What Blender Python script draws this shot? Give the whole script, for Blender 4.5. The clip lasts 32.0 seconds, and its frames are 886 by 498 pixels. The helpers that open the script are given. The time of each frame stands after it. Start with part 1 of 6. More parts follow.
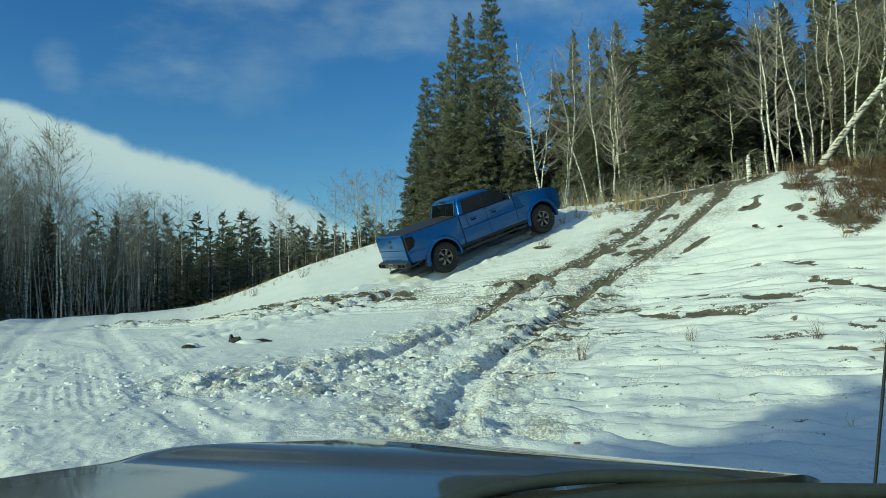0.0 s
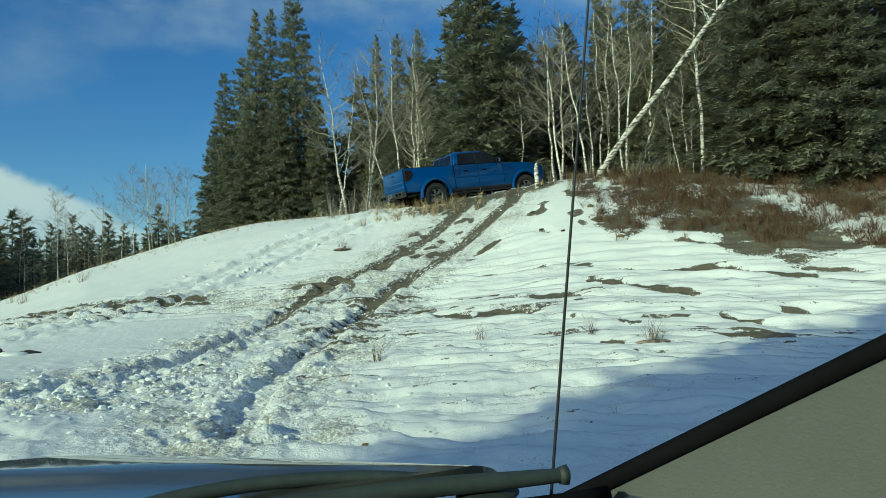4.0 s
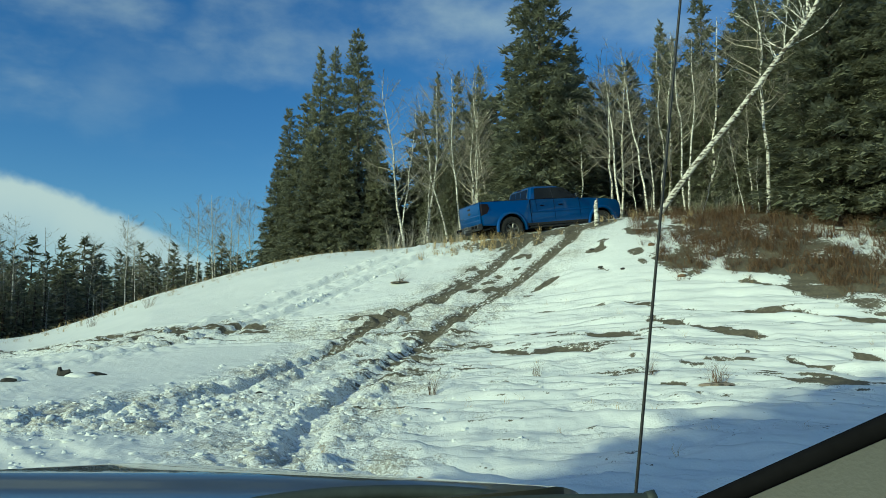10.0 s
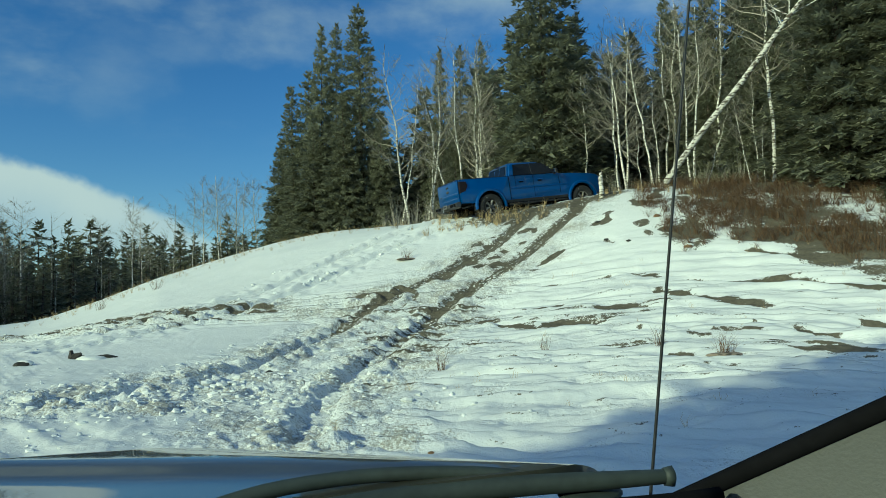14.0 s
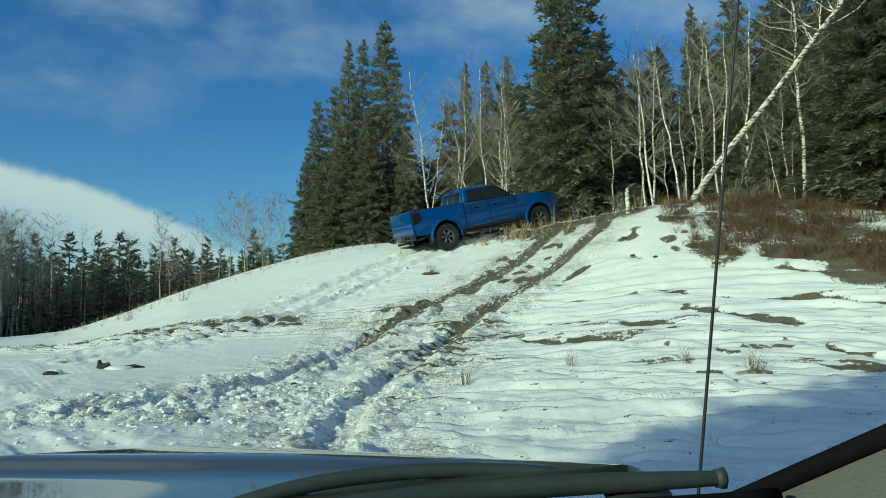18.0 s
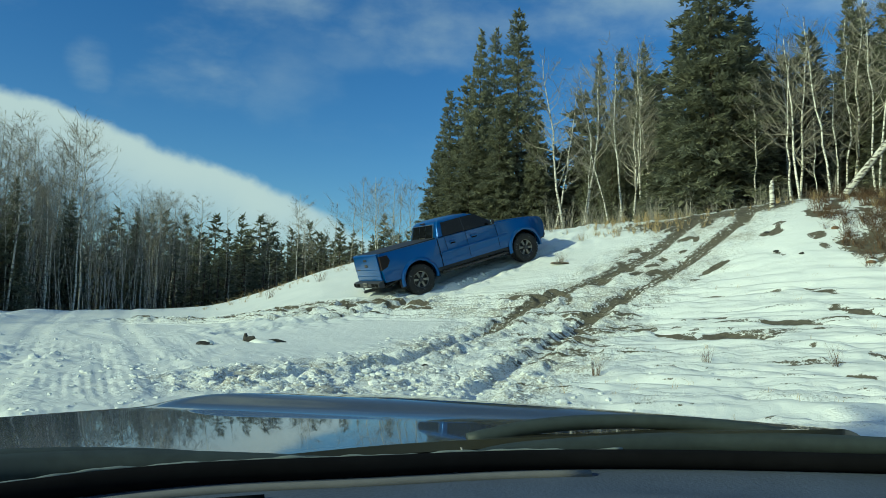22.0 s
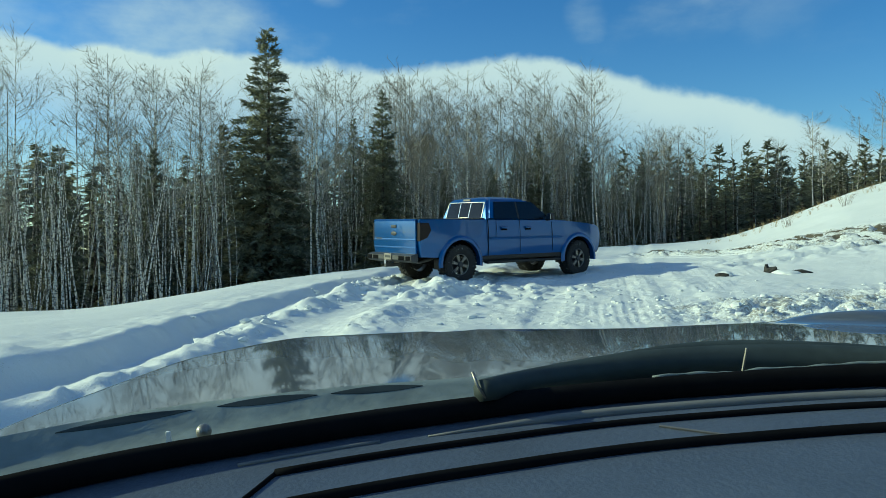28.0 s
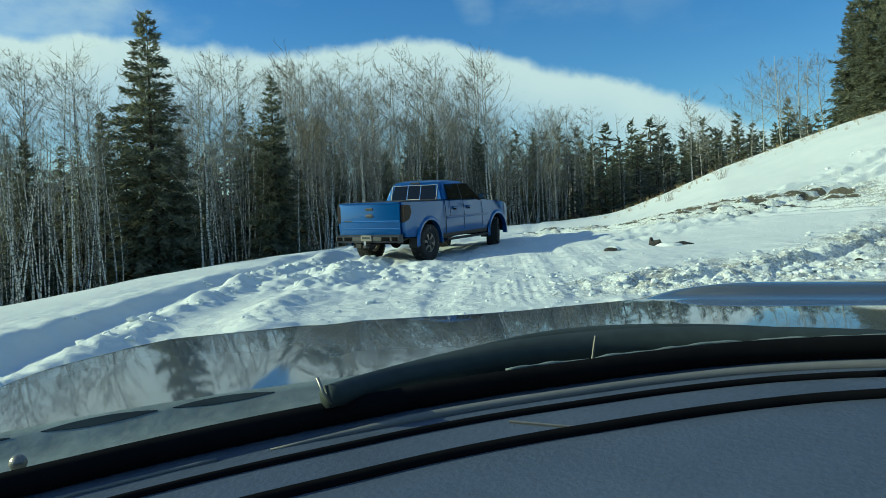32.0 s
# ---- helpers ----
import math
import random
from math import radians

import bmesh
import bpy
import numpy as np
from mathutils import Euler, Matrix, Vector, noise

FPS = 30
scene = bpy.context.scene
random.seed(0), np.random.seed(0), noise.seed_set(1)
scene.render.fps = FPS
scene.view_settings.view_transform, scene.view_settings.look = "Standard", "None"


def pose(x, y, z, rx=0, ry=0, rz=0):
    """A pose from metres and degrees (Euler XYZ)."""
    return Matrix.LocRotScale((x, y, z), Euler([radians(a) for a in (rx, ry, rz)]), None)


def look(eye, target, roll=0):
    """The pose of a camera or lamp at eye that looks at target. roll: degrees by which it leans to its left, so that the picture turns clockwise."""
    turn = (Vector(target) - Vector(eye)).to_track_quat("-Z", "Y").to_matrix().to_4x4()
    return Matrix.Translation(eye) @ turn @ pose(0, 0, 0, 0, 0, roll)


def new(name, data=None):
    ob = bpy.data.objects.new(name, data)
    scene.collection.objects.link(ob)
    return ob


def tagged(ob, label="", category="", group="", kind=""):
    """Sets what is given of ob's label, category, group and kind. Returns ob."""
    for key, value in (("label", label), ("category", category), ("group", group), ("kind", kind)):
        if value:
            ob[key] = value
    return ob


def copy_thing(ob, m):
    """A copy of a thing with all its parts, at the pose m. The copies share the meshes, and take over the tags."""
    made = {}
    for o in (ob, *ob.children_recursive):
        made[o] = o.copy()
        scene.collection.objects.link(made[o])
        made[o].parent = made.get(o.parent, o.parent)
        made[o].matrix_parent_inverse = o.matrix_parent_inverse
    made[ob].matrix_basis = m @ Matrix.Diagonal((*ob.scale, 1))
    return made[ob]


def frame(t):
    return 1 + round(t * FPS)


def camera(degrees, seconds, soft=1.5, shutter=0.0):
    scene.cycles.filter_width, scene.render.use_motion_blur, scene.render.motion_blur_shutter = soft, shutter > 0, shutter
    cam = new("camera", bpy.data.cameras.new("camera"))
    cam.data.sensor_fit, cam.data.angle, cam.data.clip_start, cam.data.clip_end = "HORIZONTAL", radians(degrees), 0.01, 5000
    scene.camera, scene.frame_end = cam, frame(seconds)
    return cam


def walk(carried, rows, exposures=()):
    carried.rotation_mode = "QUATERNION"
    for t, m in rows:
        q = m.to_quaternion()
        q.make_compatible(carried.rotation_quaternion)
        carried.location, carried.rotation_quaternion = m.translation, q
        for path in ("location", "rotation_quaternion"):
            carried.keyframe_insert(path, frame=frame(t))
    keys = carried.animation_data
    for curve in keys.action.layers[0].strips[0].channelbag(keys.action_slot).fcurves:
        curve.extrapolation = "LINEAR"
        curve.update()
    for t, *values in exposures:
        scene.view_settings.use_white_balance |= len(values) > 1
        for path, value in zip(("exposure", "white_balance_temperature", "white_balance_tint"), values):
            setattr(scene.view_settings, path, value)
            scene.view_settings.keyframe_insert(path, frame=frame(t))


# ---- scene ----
cam = camera(60.57, 32.0, soft=0.7)
PATH = [
    (0.0, -0.008, -0.020, 1.768, 94.76, 1.21, -0.11),
    (0.5, 0.005, 0.002, 1.749, 95.86, 0.42, -2.36),
    (1.0, 0.037, 0.015, 1.736, 96.33, 0.00, -4.36),
    (1.5, 0.053, 0.030, 1.738, 96.19, 0.02, -6.31),
    (2.0, 0.077, 0.023, 1.750, 95.61, 0.59, -8.39),
    (2.5, 0.124, 0.014, 1.750, 95.01, 1.33, -10.53),
    (3.0, 0.148, 0.020, 1.752, 94.53, 2.08, -12.60),
    (3.5, 0.170, 0.021, 1.753, 94.27, 2.59, -14.31),
    (5.5, 0.165, 0.047, 1.740, 96.57, 2.14, -14.71),
    (6.0, 0.135, 0.058, 1.737, 97.33, 1.95, -13.28),
    (6.5, 0.123, 0.051, 1.739, 97.76, 1.76, -11.98),
    (7.0, 0.126, 0.062, 1.738, 97.91, 1.54, -11.11),
    (7.5, 0.140, 0.047, 1.738, 97.89, 1.20, -10.77),
    (8.0, 0.134, 0.039, 1.735, 97.86, 0.91, -10.74),
    (8.5, 0.133, 0.054, 1.740, 97.71, 0.73, -10.72),
    (9.0, 0.135, 0.040, 1.734, 97.60, 0.59, -10.69),
    (9.5, 0.133, 0.037, 1.734, 97.43, 0.55, -10.63),
    (10.0, 0.133, 0.039, 1.725, 97.32, 0.51, -10.59),
    (10.5, 0.130, 0.041, 1.728, 97.22, 0.50, -10.50),
    (11.0, 0.133, 0.044, 1.726, 97.03, 0.63, -10.31),
    (11.5, 0.133, 0.041, 1.723, 96.79, 0.83, -10.01),
    (12.0, 0.124, 0.052, 1.728, 96.47, 1.08, -9.72),
    (12.5, 0.121, 0.045, 1.735, 96.18, 1.33, -9.52),
    (13.0, 0.115, 0.035, 1.741, 95.95, 1.54, -9.55),
    (13.5, 0.115, 0.052, 1.740, 95.70, 1.68, -9.79),
    (14.0, 0.119, 0.035, 1.735, 95.48, 1.71, -10.07),
    (14.5, 0.124, 0.046, 1.731, 95.23, 1.74, -10.33),
    (16.5, 0.141, 0.075, 1.685, 95.22, 1.59, -10.47),
    (17.0, 0.108, 0.048, 1.714, 95.97, 1.40, -10.16),
    (17.5, 0.115, 0.054, 1.712, 96.56, 1.21, -9.45),
    (18.0, 0.097, 0.060, 1.708, 96.69, 1.02, -8.31),
    (18.5, 0.060, 0.058, 1.699, 96.33, 0.85, -7.00),
    (19.0, 0.056, 0.063, 1.694, 95.70, 0.68, -5.76),
    (19.5, 0.054, 0.053, 1.694, 95.21, 0.47, -4.85),
    (20.0, 0.041, 0.054, 1.687, 94.89, 0.20, -4.18),
    (20.5, 0.032, 0.044, 1.690, 94.74, -0.14, -3.52),
    (21.0, 0.012, 0.026, 1.674, 94.86, -0.57, -2.55),
    (21.5, 0.001, 0.025, 1.666, 95.22, -1.08, -1.11),
    (22.0, -0.045, -0.006, 1.663, 95.82, -1.70, 0.85),
    (22.5, -0.062, 0.034, 1.655, 96.24, -2.14, 3.28),
    (23.0, -0.094, 0.058, 1.638, 96.52, -2.44, 6.16),
    (23.5, -0.125, 0.089, 1.628, 96.53, -2.35, 9.28),
    (24.0, -0.151, 0.125, 1.633, 96.19, -1.90, 12.52),
    (24.5, -0.167, 0.133, 1.640, 95.53, -1.06, 15.85),
    (25.0, -0.210, 0.146, 1.645, 94.58, -0.32, 19.28),
    (25.5, -0.245, 0.114, 1.649, 93.48, 0.01, 22.86),
    (26.0, -0.275, 0.076, 1.639, 92.61, 0.49, 26.63),
    (26.5, -0.268, 0.019, 1.652, 91.88, 0.83, 30.43),
    (28.5, -0.236, -0.097, 1.622, 90.08, 0.03, 38.29),
    (29.0, -0.238, -0.092, 1.622, 89.73, 0.21, 37.94),
    (29.5, -0.236, -0.072, 1.619, 89.33, 0.67, 36.83),
    (30.0, -0.229, -0.055, 1.618, 88.89, 1.27, 35.31),
    (30.5, -0.227, -0.056, 1.624, 88.44, 1.78, 33.71),
    (31.0, -0.222, -0.061, 1.631, 88.33, 2.09, 32.29),
    (31.5, -0.219, -0.049, 1.633, 88.50, 2.32, 31.12),
    (32.0, -0.216, -0.039, 1.637, 88.93, 2.45, 30.05),
]
walk(cam, [(t, pose(*p)) for t, *p in PATH], [(0.0, -0.06, 6080, -20), (21.0, -0.06, 6080, -20), (25.0, 0.14, 6000, -20), (32.0, 0.18, 5950, -20)])

# ---- light ----
SUN_AZ, SUN_EL = -120.0, 21.0
world = bpy.data.worlds.new("sky")
scene.world = world
world.use_nodes = True
wt = world.node_tree
wt.nodes.clear()


def wnode(kind, **values):
    n = wt.nodes.new(kind)
    for k, v in values.items():
        if k == "op":
            n.operation = v
        elif k == "ins":
            for i, x in enumerate(v):
                if x is None:
                    continue
                if isinstance(x, bpy.types.NodeSocket):
                    wt.links.new(x, n.inputs[i])
                else:
                    n.inputs[i].default_value = x
    return n


def wmath(op, *ins):
    return wnode("ShaderNodeMath", op=op, ins=ins).outputs[0]


def wramp(value, a, b):
    n = wnode("ShaderNodeMapRange", ins=(value, a, b, 0.0, 1.0))
    n.interpolation_type = "SMOOTHSTEP"
    return n.outputs[0]


sky = wnode("ShaderNodeTexSky")
sky.sky_type = "NISHITA"
sky.sun_disc = False
sky.sun_elevation, sky.sun_rotation = radians(SUN_EL), radians(SUN_AZ)
sky.air_density, sky.dust_density, sky.ozone_density = 1.0, 0.3, 3.0
where = wnode("ShaderNodeTexCoord").outputs["Generated"]
split = wnode("ShaderNodeSeparateXYZ", ins=(where,))
azim = wmath("MULTIPLY", wmath("ARCTAN2", split.outputs[0], split.outputs[1]), 57.2958)
elev = wmath("MULTIPLY", wmath("ARCSINE", split.outputs[2]), 57.2958)
# coordinates of the cloud layer: azimuth and elevation in tens of degrees
flat = wnode("ShaderNodeCombineXYZ", ins=(wmath("MULTIPLY", azim, 0.1), wmath("MULTIPLY", elev, 0.1), 0.0)).outputs[0]


def wnoise(scale, detail, offset, stretch):
    m = wnode("ShaderNodeMapping", ins=(flat, offset, None, stretch)).outputs[0]
    n = wnode("ShaderNodeTexNoise")
    wt.links.new(m, n.inputs["Vector"])
    n.inputs["Scale"].default_value, n.inputs["Detail"].default_value, n.inputs["Roughness"].default_value = scale, detail, 0.55
    return n.outputs[0]


# a bank of cloud that sinks towards the north: edge elevation over azimuth
off = wmath("MAXIMUM", wmath("ADD", azim, 34.0), 0.0)
edge = wmath("SUBTRACT", 14.2, wmath("MULTIPLY", wmath("MULTIPLY", off, off), 0.0105))
edge = wmath("ADD", edge, wmath("MULTIPLY", wmath("SUBTRACT", wnoise(1.3, 6.0, (1.3, 0, 0), (1, 1, 1)), 0.5), 4.2))
under = wmath("SUBTRACT", edge, elev)
fade = wmath("SUBTRACT", 1.0, wramp(azim, -16.0, 6.0))
bank = wmath("MULTIPLY", wramp(under, -0.15, 0.8), wmath("ADD", wmath("MULTIPLY", fade, 0.88), 0.05))
bank = wmath("MULTIPLY", bank, wmath("SUBTRACT", 1.0, wmath("MULTIPLY", wramp(under, 1.0, 7.0), 0.72)))
wisp = wramp(wnoise(0.75, 6.0, (3.1, 0.4, 0), (0.75, 1.6, 1)), 0.49, 0.82)
wisp = wmath("MULTIPLY", wmath("MULTIPLY", wisp, wramp(elev, 11.0, 19.0)), 0.46)
ragged = wmath("MULTIPLY", wmath("SUBTRACT", wnoise(1.7, 6.0, (4.4, 2.0, 0), (0.7, 1.3, 1)), 0.5), 3.6)


def puff(a, e, wide, high, thick):
    """One loose cloud about an azimuth and elevation."""
    u = wmath("DIVIDE", wmath("SUBTRACT", azim, a), wide)
    v = wmath("DIVIDE", wmath("SUBTRACT", elev, e), high)
    r2 = wmath("ADD", wmath("MULTIPLY", u, u), wmath("MULTIPLY", v, v))
    body = wmath("SUBTRACT", wmath("ADD", 1.0, ragged), r2)
    return wmath("MULTIPLY", wramp(body, -0.2, 2.4), thick)


# cloud mostly above the view, added to whiten the light from the sky
heap = wmath("MULTIPLY", wramp(wnoise(0.45, 5.0, (5.35, 1.0, 0), (0.8, 1.3, 1)), 0.46, 0.68), wmath("MULTIPLY", wramp(elev, 23.0, 34.0), 0.8))
for spot in ((-2, 23, 8, 4.5, 0.5), (12, 24, 9, 3.8, 0.62), (-13, 18.3, 4.5, 4, 0.22), (-56, 16, 9, 4.2, 0.95), (-46.6, 19, 2.2, 1.4, 0.7), (-26.8, 16.6, 1.9, 2.0, 0.5), (-10, 20, 6, 1.8, 0.22), (27, 25, 9, 4.5, 0.6), (-78, 18, 12, 7, 0.8)):
    heap = wmath("MAXIMUM", heap, puff(*spot))
cover = wmath("MINIMUM", wmath("ADD", bank, wmath("MAXIMUM", wisp, heap)), 1.0)
clear = wnode("ShaderNodeBackground")
rich = wnode("ShaderNodeHueSaturation")
rich.inputs["Saturation"].default_value, rich.inputs["Hue"].default_value = 1.28, 0.516
wt.links.new(sky.outputs[0], rich.inputs["Color"])
wt.links.new(rich.outputs[0], clear.inputs[0])
clear.inputs[1].default_value = 0.122
cloud = wnode("ShaderNodeBackground")
cloud.inputs[0].default_value, cloud.inputs[1].default_value = (0.90, 0.95, 1.0, 1), 0.68
both = wnode("ShaderNodeMixShader", ins=(cover, clear.outputs[0], cloud.outputs[0]))
wt.links.new(both.outputs[0], wnode("ShaderNodeOutputWorld").inputs[0])

sun_way = Vector((math.sin(radians(SUN_AZ)) * math.cos(radians(SUN_EL)), math.cos(radians(SUN_AZ)) * math.cos(radians(SUN_EL)), math.sin(radians(SUN_EL))))
sun = new("sun", bpy.data.lights.new("sun", "SUN"))
sun.data.energy, sun.data.angle, sun.data.color = 3.6, radians(0.6), (1.0, 0.93, 0.67)
sun.matrix_world = look(sun_way * 60, (0, 0, 0))


# ---- helpers ----
def mesh_of(name, verts, faces, smooth=False):
    me = bpy.data.meshes.new(name)
    me.from_pydata([tuple(v) for v in verts], [], [tuple(f) for f in faces])
    if smooth:
        me.polygons.foreach_set("use_smooth", [True] * len(me.polygons))
    me.update()
    return me


def part(name, shape, material, parent, label="", at=None):
    """One mesh object out of a bmesh or a mesh, under a thing or a part."""
    if isinstance(shape, bmesh.types.BMesh):
        me = bpy.data.meshes.new(name)
        bmesh.ops.recalc_face_normals(shape, faces=shape.faces[:])
        shape.to_mesh(me)
        shape.free()
    else:
        me = shape
    if material and not me.materials:
        me.materials.append(material)
    ob = new(name, me)
    if parent:
        ob.parent = parent
    if at is not None:
        ob.matrix_basis = at
    if label:
        ob["label"] = label
    return ob


def box(bm, x0, x1, y0, y1, z0, z1, bevel=0.0, segments=2):
    before = set(bm.verts)
    m = Matrix.Translation(((x0 + x1) / 2, (y0 + y1) / 2, (z0 + z1) / 2)) @ Matrix.Diagonal((x1 - x0, y1 - y0, z1 - z0, 1))
    bmesh.ops.create_cube(bm, size=1, matrix=m)
    if bevel:
        vs = [v for v in bm.verts if v not in before]
        es = {e for v in vs for e in v.link_edges}
        bmesh.ops.bevel(bm, geom=list(es), offset=bevel, segments=segments, affect="EDGES", profile=0.6)
    return bm


def boxed(*a, **k):
    return box(bmesh.new(), *a, **k)


def tube(points, radii, sides=8, cap=True):
    """Vertices and faces of a round tube along points."""
    vs, fs = [], []
    pts = [Vector(p) for p in points]
    for i, p in enumerate(pts):
        d = (pts[min(i + 1, len(pts) - 1)] - pts[max(i - 1, 0)]).normalized()
        u = d.cross(Vector((0.31, 0.95, 0.05)))
        u = u.normalized() if u.length > 1e-4 else Vector((1, 0, 0))
        w = d.cross(u)
        r = radii[i] if hasattr(radii, "__len__") else radii
        for k in range(sides):
            a = 2 * math.pi * k / sides
            vs.append(p + (u * math.cos(a) + w * math.sin(a)) * r)
    for i in range(len(pts) - 1):
        for k in range(sides):
            a, b = i * sides + k, i * sides + (k + 1) % sides
            fs.append((a, b, b + sides, a + sides))
    if cap:
        fs.append(tuple(range(sides))[::-1])
        fs.append(tuple(range(len(vs) - sides, len(vs))))
    return vs, fs


def slab(outline, axis, lo, hi, bevel=0.0, segments=2):
    """A flat outline pushed along an axis ('x', 'y' or 'z') from lo to hi."""
    bm = bmesh.new()

    def put(a, b, c):
        return {"x": (c, a, b), "y": (a, c, b), "z": (a, b, c)}[axis]
    one = [bm.verts.new(put(a, b, lo)) for a, b in outline]
    two = [bm.verts.new(put(a, b, hi)) for a, b in outline]
    bm.faces.new(one)
    bm.faces.new(two[::-1])
    n = len(one)
    for i in range(n):
        bm.faces.new((one[i], two[i], two[(i + 1) % n], one[(i + 1) % n]))
    bmesh.ops.recalc_face_normals(bm, faces=bm.faces[:])
    if bevel:
        caps = [e for e in bm.edges if abs(e.verts[0].co["xyz".index(axis)] - e.verts[1].co["xyz".index(axis)]) < 1e-6]
        bmesh.ops.bevel(bm, geom=caps, offset=bevel, segments=segments, affect="EDGES", profile=0.6)
    return bm


def shade(bm_or_ob, angle=35):
    me = bm_or_ob.data
    me.polygons.foreach_set("use_smooth", [True] * len(me.polygons))
    me.set_sharp_from_angle(angle=radians(angle))
    return bm_or_ob


# ---- materials ----
def material(name, colour, rough=0.6, metal=0.0, grain=None, bump=0.0, spread=0.0, fine=None, coat=0.0, coord="Object", spec=0.5):
    """A surface with colour variation at two scales (grain, fine: noise scales) and relief."""
    m = bpy.data.materials.new(name)
    m.use_nodes = True
    t = m.node_tree
    p = t.nodes["Principled BSDF"]
    p.inputs["Base Color"].default_value = (*colour, 1)
    p.inputs["Roughness"].default_value, p.inputs["Metallic"].default_value = rough, metal
    p.inputs["Specular IOR Level"].default_value = spec
    p.inputs["Coat Weight"].default_value = coat
    p.inputs["Coat Roughness"].default_value = 0.015
    if grain:
        tc = t.nodes.new("ShaderNodeTexCoord")
        a, b = t.nodes.new("ShaderNodeTexNoise"), t.nodes.new("ShaderNodeTexNoise")
        a.inputs["Scale"].default_value, b.inputs["Scale"].default_value = grain, fine or grain * 7
        a.inputs["Detail"].default_value = b.inputs["Detail"].default_value = 4
        for n in (a, b):
            t.links.new(tc.outputs[coord], n.inputs["Vector"])
        s = t.nodes.new("ShaderNodeMath")
        s.operation = "ADD"
        t.links.new(a.outputs[0], s.inputs[0])
        t.links.new(b.outputs[0], s.inputs[1])
        r = t.nodes.new("ShaderNodeMapRange")
        t.links.new(s.outputs[0], r.inputs[0])
        r.inputs[1].default_value, r.inputs[2].default_value = 0.6, 1.4
        r.inputs[3].default_value, r.inputs[4].default_value = 1 - spread, 1 + spread
        mix = t.nodes.new("ShaderNodeVectorMath")
        mix.operation = "SCALE"
        mix.inputs[0].default_value = colour
        t.links.new(r.outputs[0], mix.inputs["Scale"])
        t.links.new(mix.outputs[0], p.inputs["Base Color"])
        if bump:
            bn = t.nodes.new("ShaderNodeBump")
            bn.inputs["Strength"].default_value, bn.inputs["Distance"].default_value = bump, 0.02
            t.links.new(s.outputs[0], bn.inputs["Height"])
            t.links.new(bn.outputs[0], p.inputs["Normal"])
    return m


def snow_material():
    """Snow with earth and painted shelf-edge shade showing where the ground's own layer says so."""
    m = bpy.data.materials.new("snow")
    m.use_nodes = True
    t = m.node_tree
    p = t.nodes["Principled BSDF"]
    tc = t.nodes.new("ShaderNodeTexCoord")
    at = t.nodes.new("ShaderNodeAttribute")
    at.attribute_name = "dirt_shade"

    def noise_of(scale, detail, rough=0.55):
        n = t.nodes.new("ShaderNodeTexNoise")
        n.inputs["Scale"].default_value, n.inputs["Detail"].default_value, n.inputs["Roughness"].default_value = scale, detail, rough
        t.links.new(tc.outputs["Object"], n.inputs["Vector"])
        return n.outputs[0]

    def math_of(op, a, b):
        n = t.nodes.new("ShaderNodeMath")
        n.operation = op
        for i, x in enumerate((a, b)):
            if isinstance(x, bpy.types.NodeSocket):
                t.links.new(x, n.inputs[i])
            else:
                n.inputs[i].default_value = x
        return n.outputs[0]
    broad, mid, fine = noise_of(1.3, 5), noise_of(9, 5, 0.65), noise_of(60, 3)
    # earth colour where the layer of earth and edge shade is thick; speckles where thin
    level = math_of("ADD", at.outputs["Fac"], math_of("ADD", math_of("MULTIPLY", math_of("SUBTRACT", mid, 0.5), 1.15), math_of("MULTIPLY", math_of("SUBTRACT", noise_of(24, 4, 0.7), 0.5), 1.0)))
    ramp = t.nodes.new("ShaderNodeMapRange")
    ramp.interpolation_type = "SMOOTHSTEP"
    t.links.new(level, ramp.inputs[0])
    ramp.inputs[1].default_value, ramp.inputs[2].default_value = 0.46, 0.64
    ch = t.nodes.new("ShaderNodeAttribute")
    ch.attribute_name = "churn"
    churn = ch.outputs["Fac"]
    grain_a, grain_b = noise_of(26, 4, 0.7), noise_of(11, 4, 0.6)
    grit = t.nodes.new("ShaderNodeMapRange")
    t.links.new(math_of("ADD", math_of("ADD", math_of("MULTIPLY", churn, 0.40), math_of("MULTIPLY", math_of("SUBTRACT", grain_a, 0.5), 1.7)), math_of("MULTIPLY", math_of("SUBTRACT", broad, 0.5), 1.1)), grit.inputs[0])
    grit.inputs[1].default_value, grit.inputs[2].default_value, grit.inputs[4].default_value = 0.37, 0.60, 0.80
    snow = t.nodes.new("ShaderNodeMix")
    snow.data_type = "RGBA"
    t.links.new(broad, snow.inputs[0])
    snow.inputs[6].default_value, snow.inputs[7].default_value = (0.70, 0.72, 0.705, 1), (0.85, 0.85, 0.82, 1)
    earth = t.nodes.new("ShaderNodeMix")
    earth.data_type = "RGBA"
    t.links.new(noise_of(11, 6, 0.75), earth.inputs[0])
    earth.inputs[6].default_value, earth.inputs[7].default_value = (0.022, 0.020, 0.015, 1), (0.225, 0.195, 0.140, 1)
    mix = t.nodes.new("ShaderNodeMix")
    mix.data_type = "RGBA"
    t.links.new(ramp.outputs[0], mix.inputs[0])
    gritty = t.nodes.new("ShaderNodeMix")
    gritty.data_type = "RGBA"
    t.links.new(grit.outputs[0], gritty.inputs[0])
    t.links.new(snow.outputs[2], gritty.inputs[6])
    gritty.inputs[7].default_value = (0.29, 0.268, 0.212, 1)
    t.links.new(gritty.outputs[2], mix.inputs[6])
    t.links.new(earth.outputs[2], mix.inputs[7])
    t.links.new(mix.outputs[2], p.inputs["Base Color"])
    p.inputs["Roughness"].default_value = 0.72
    p.inputs["Specular IOR Level"].default_value = 0.25
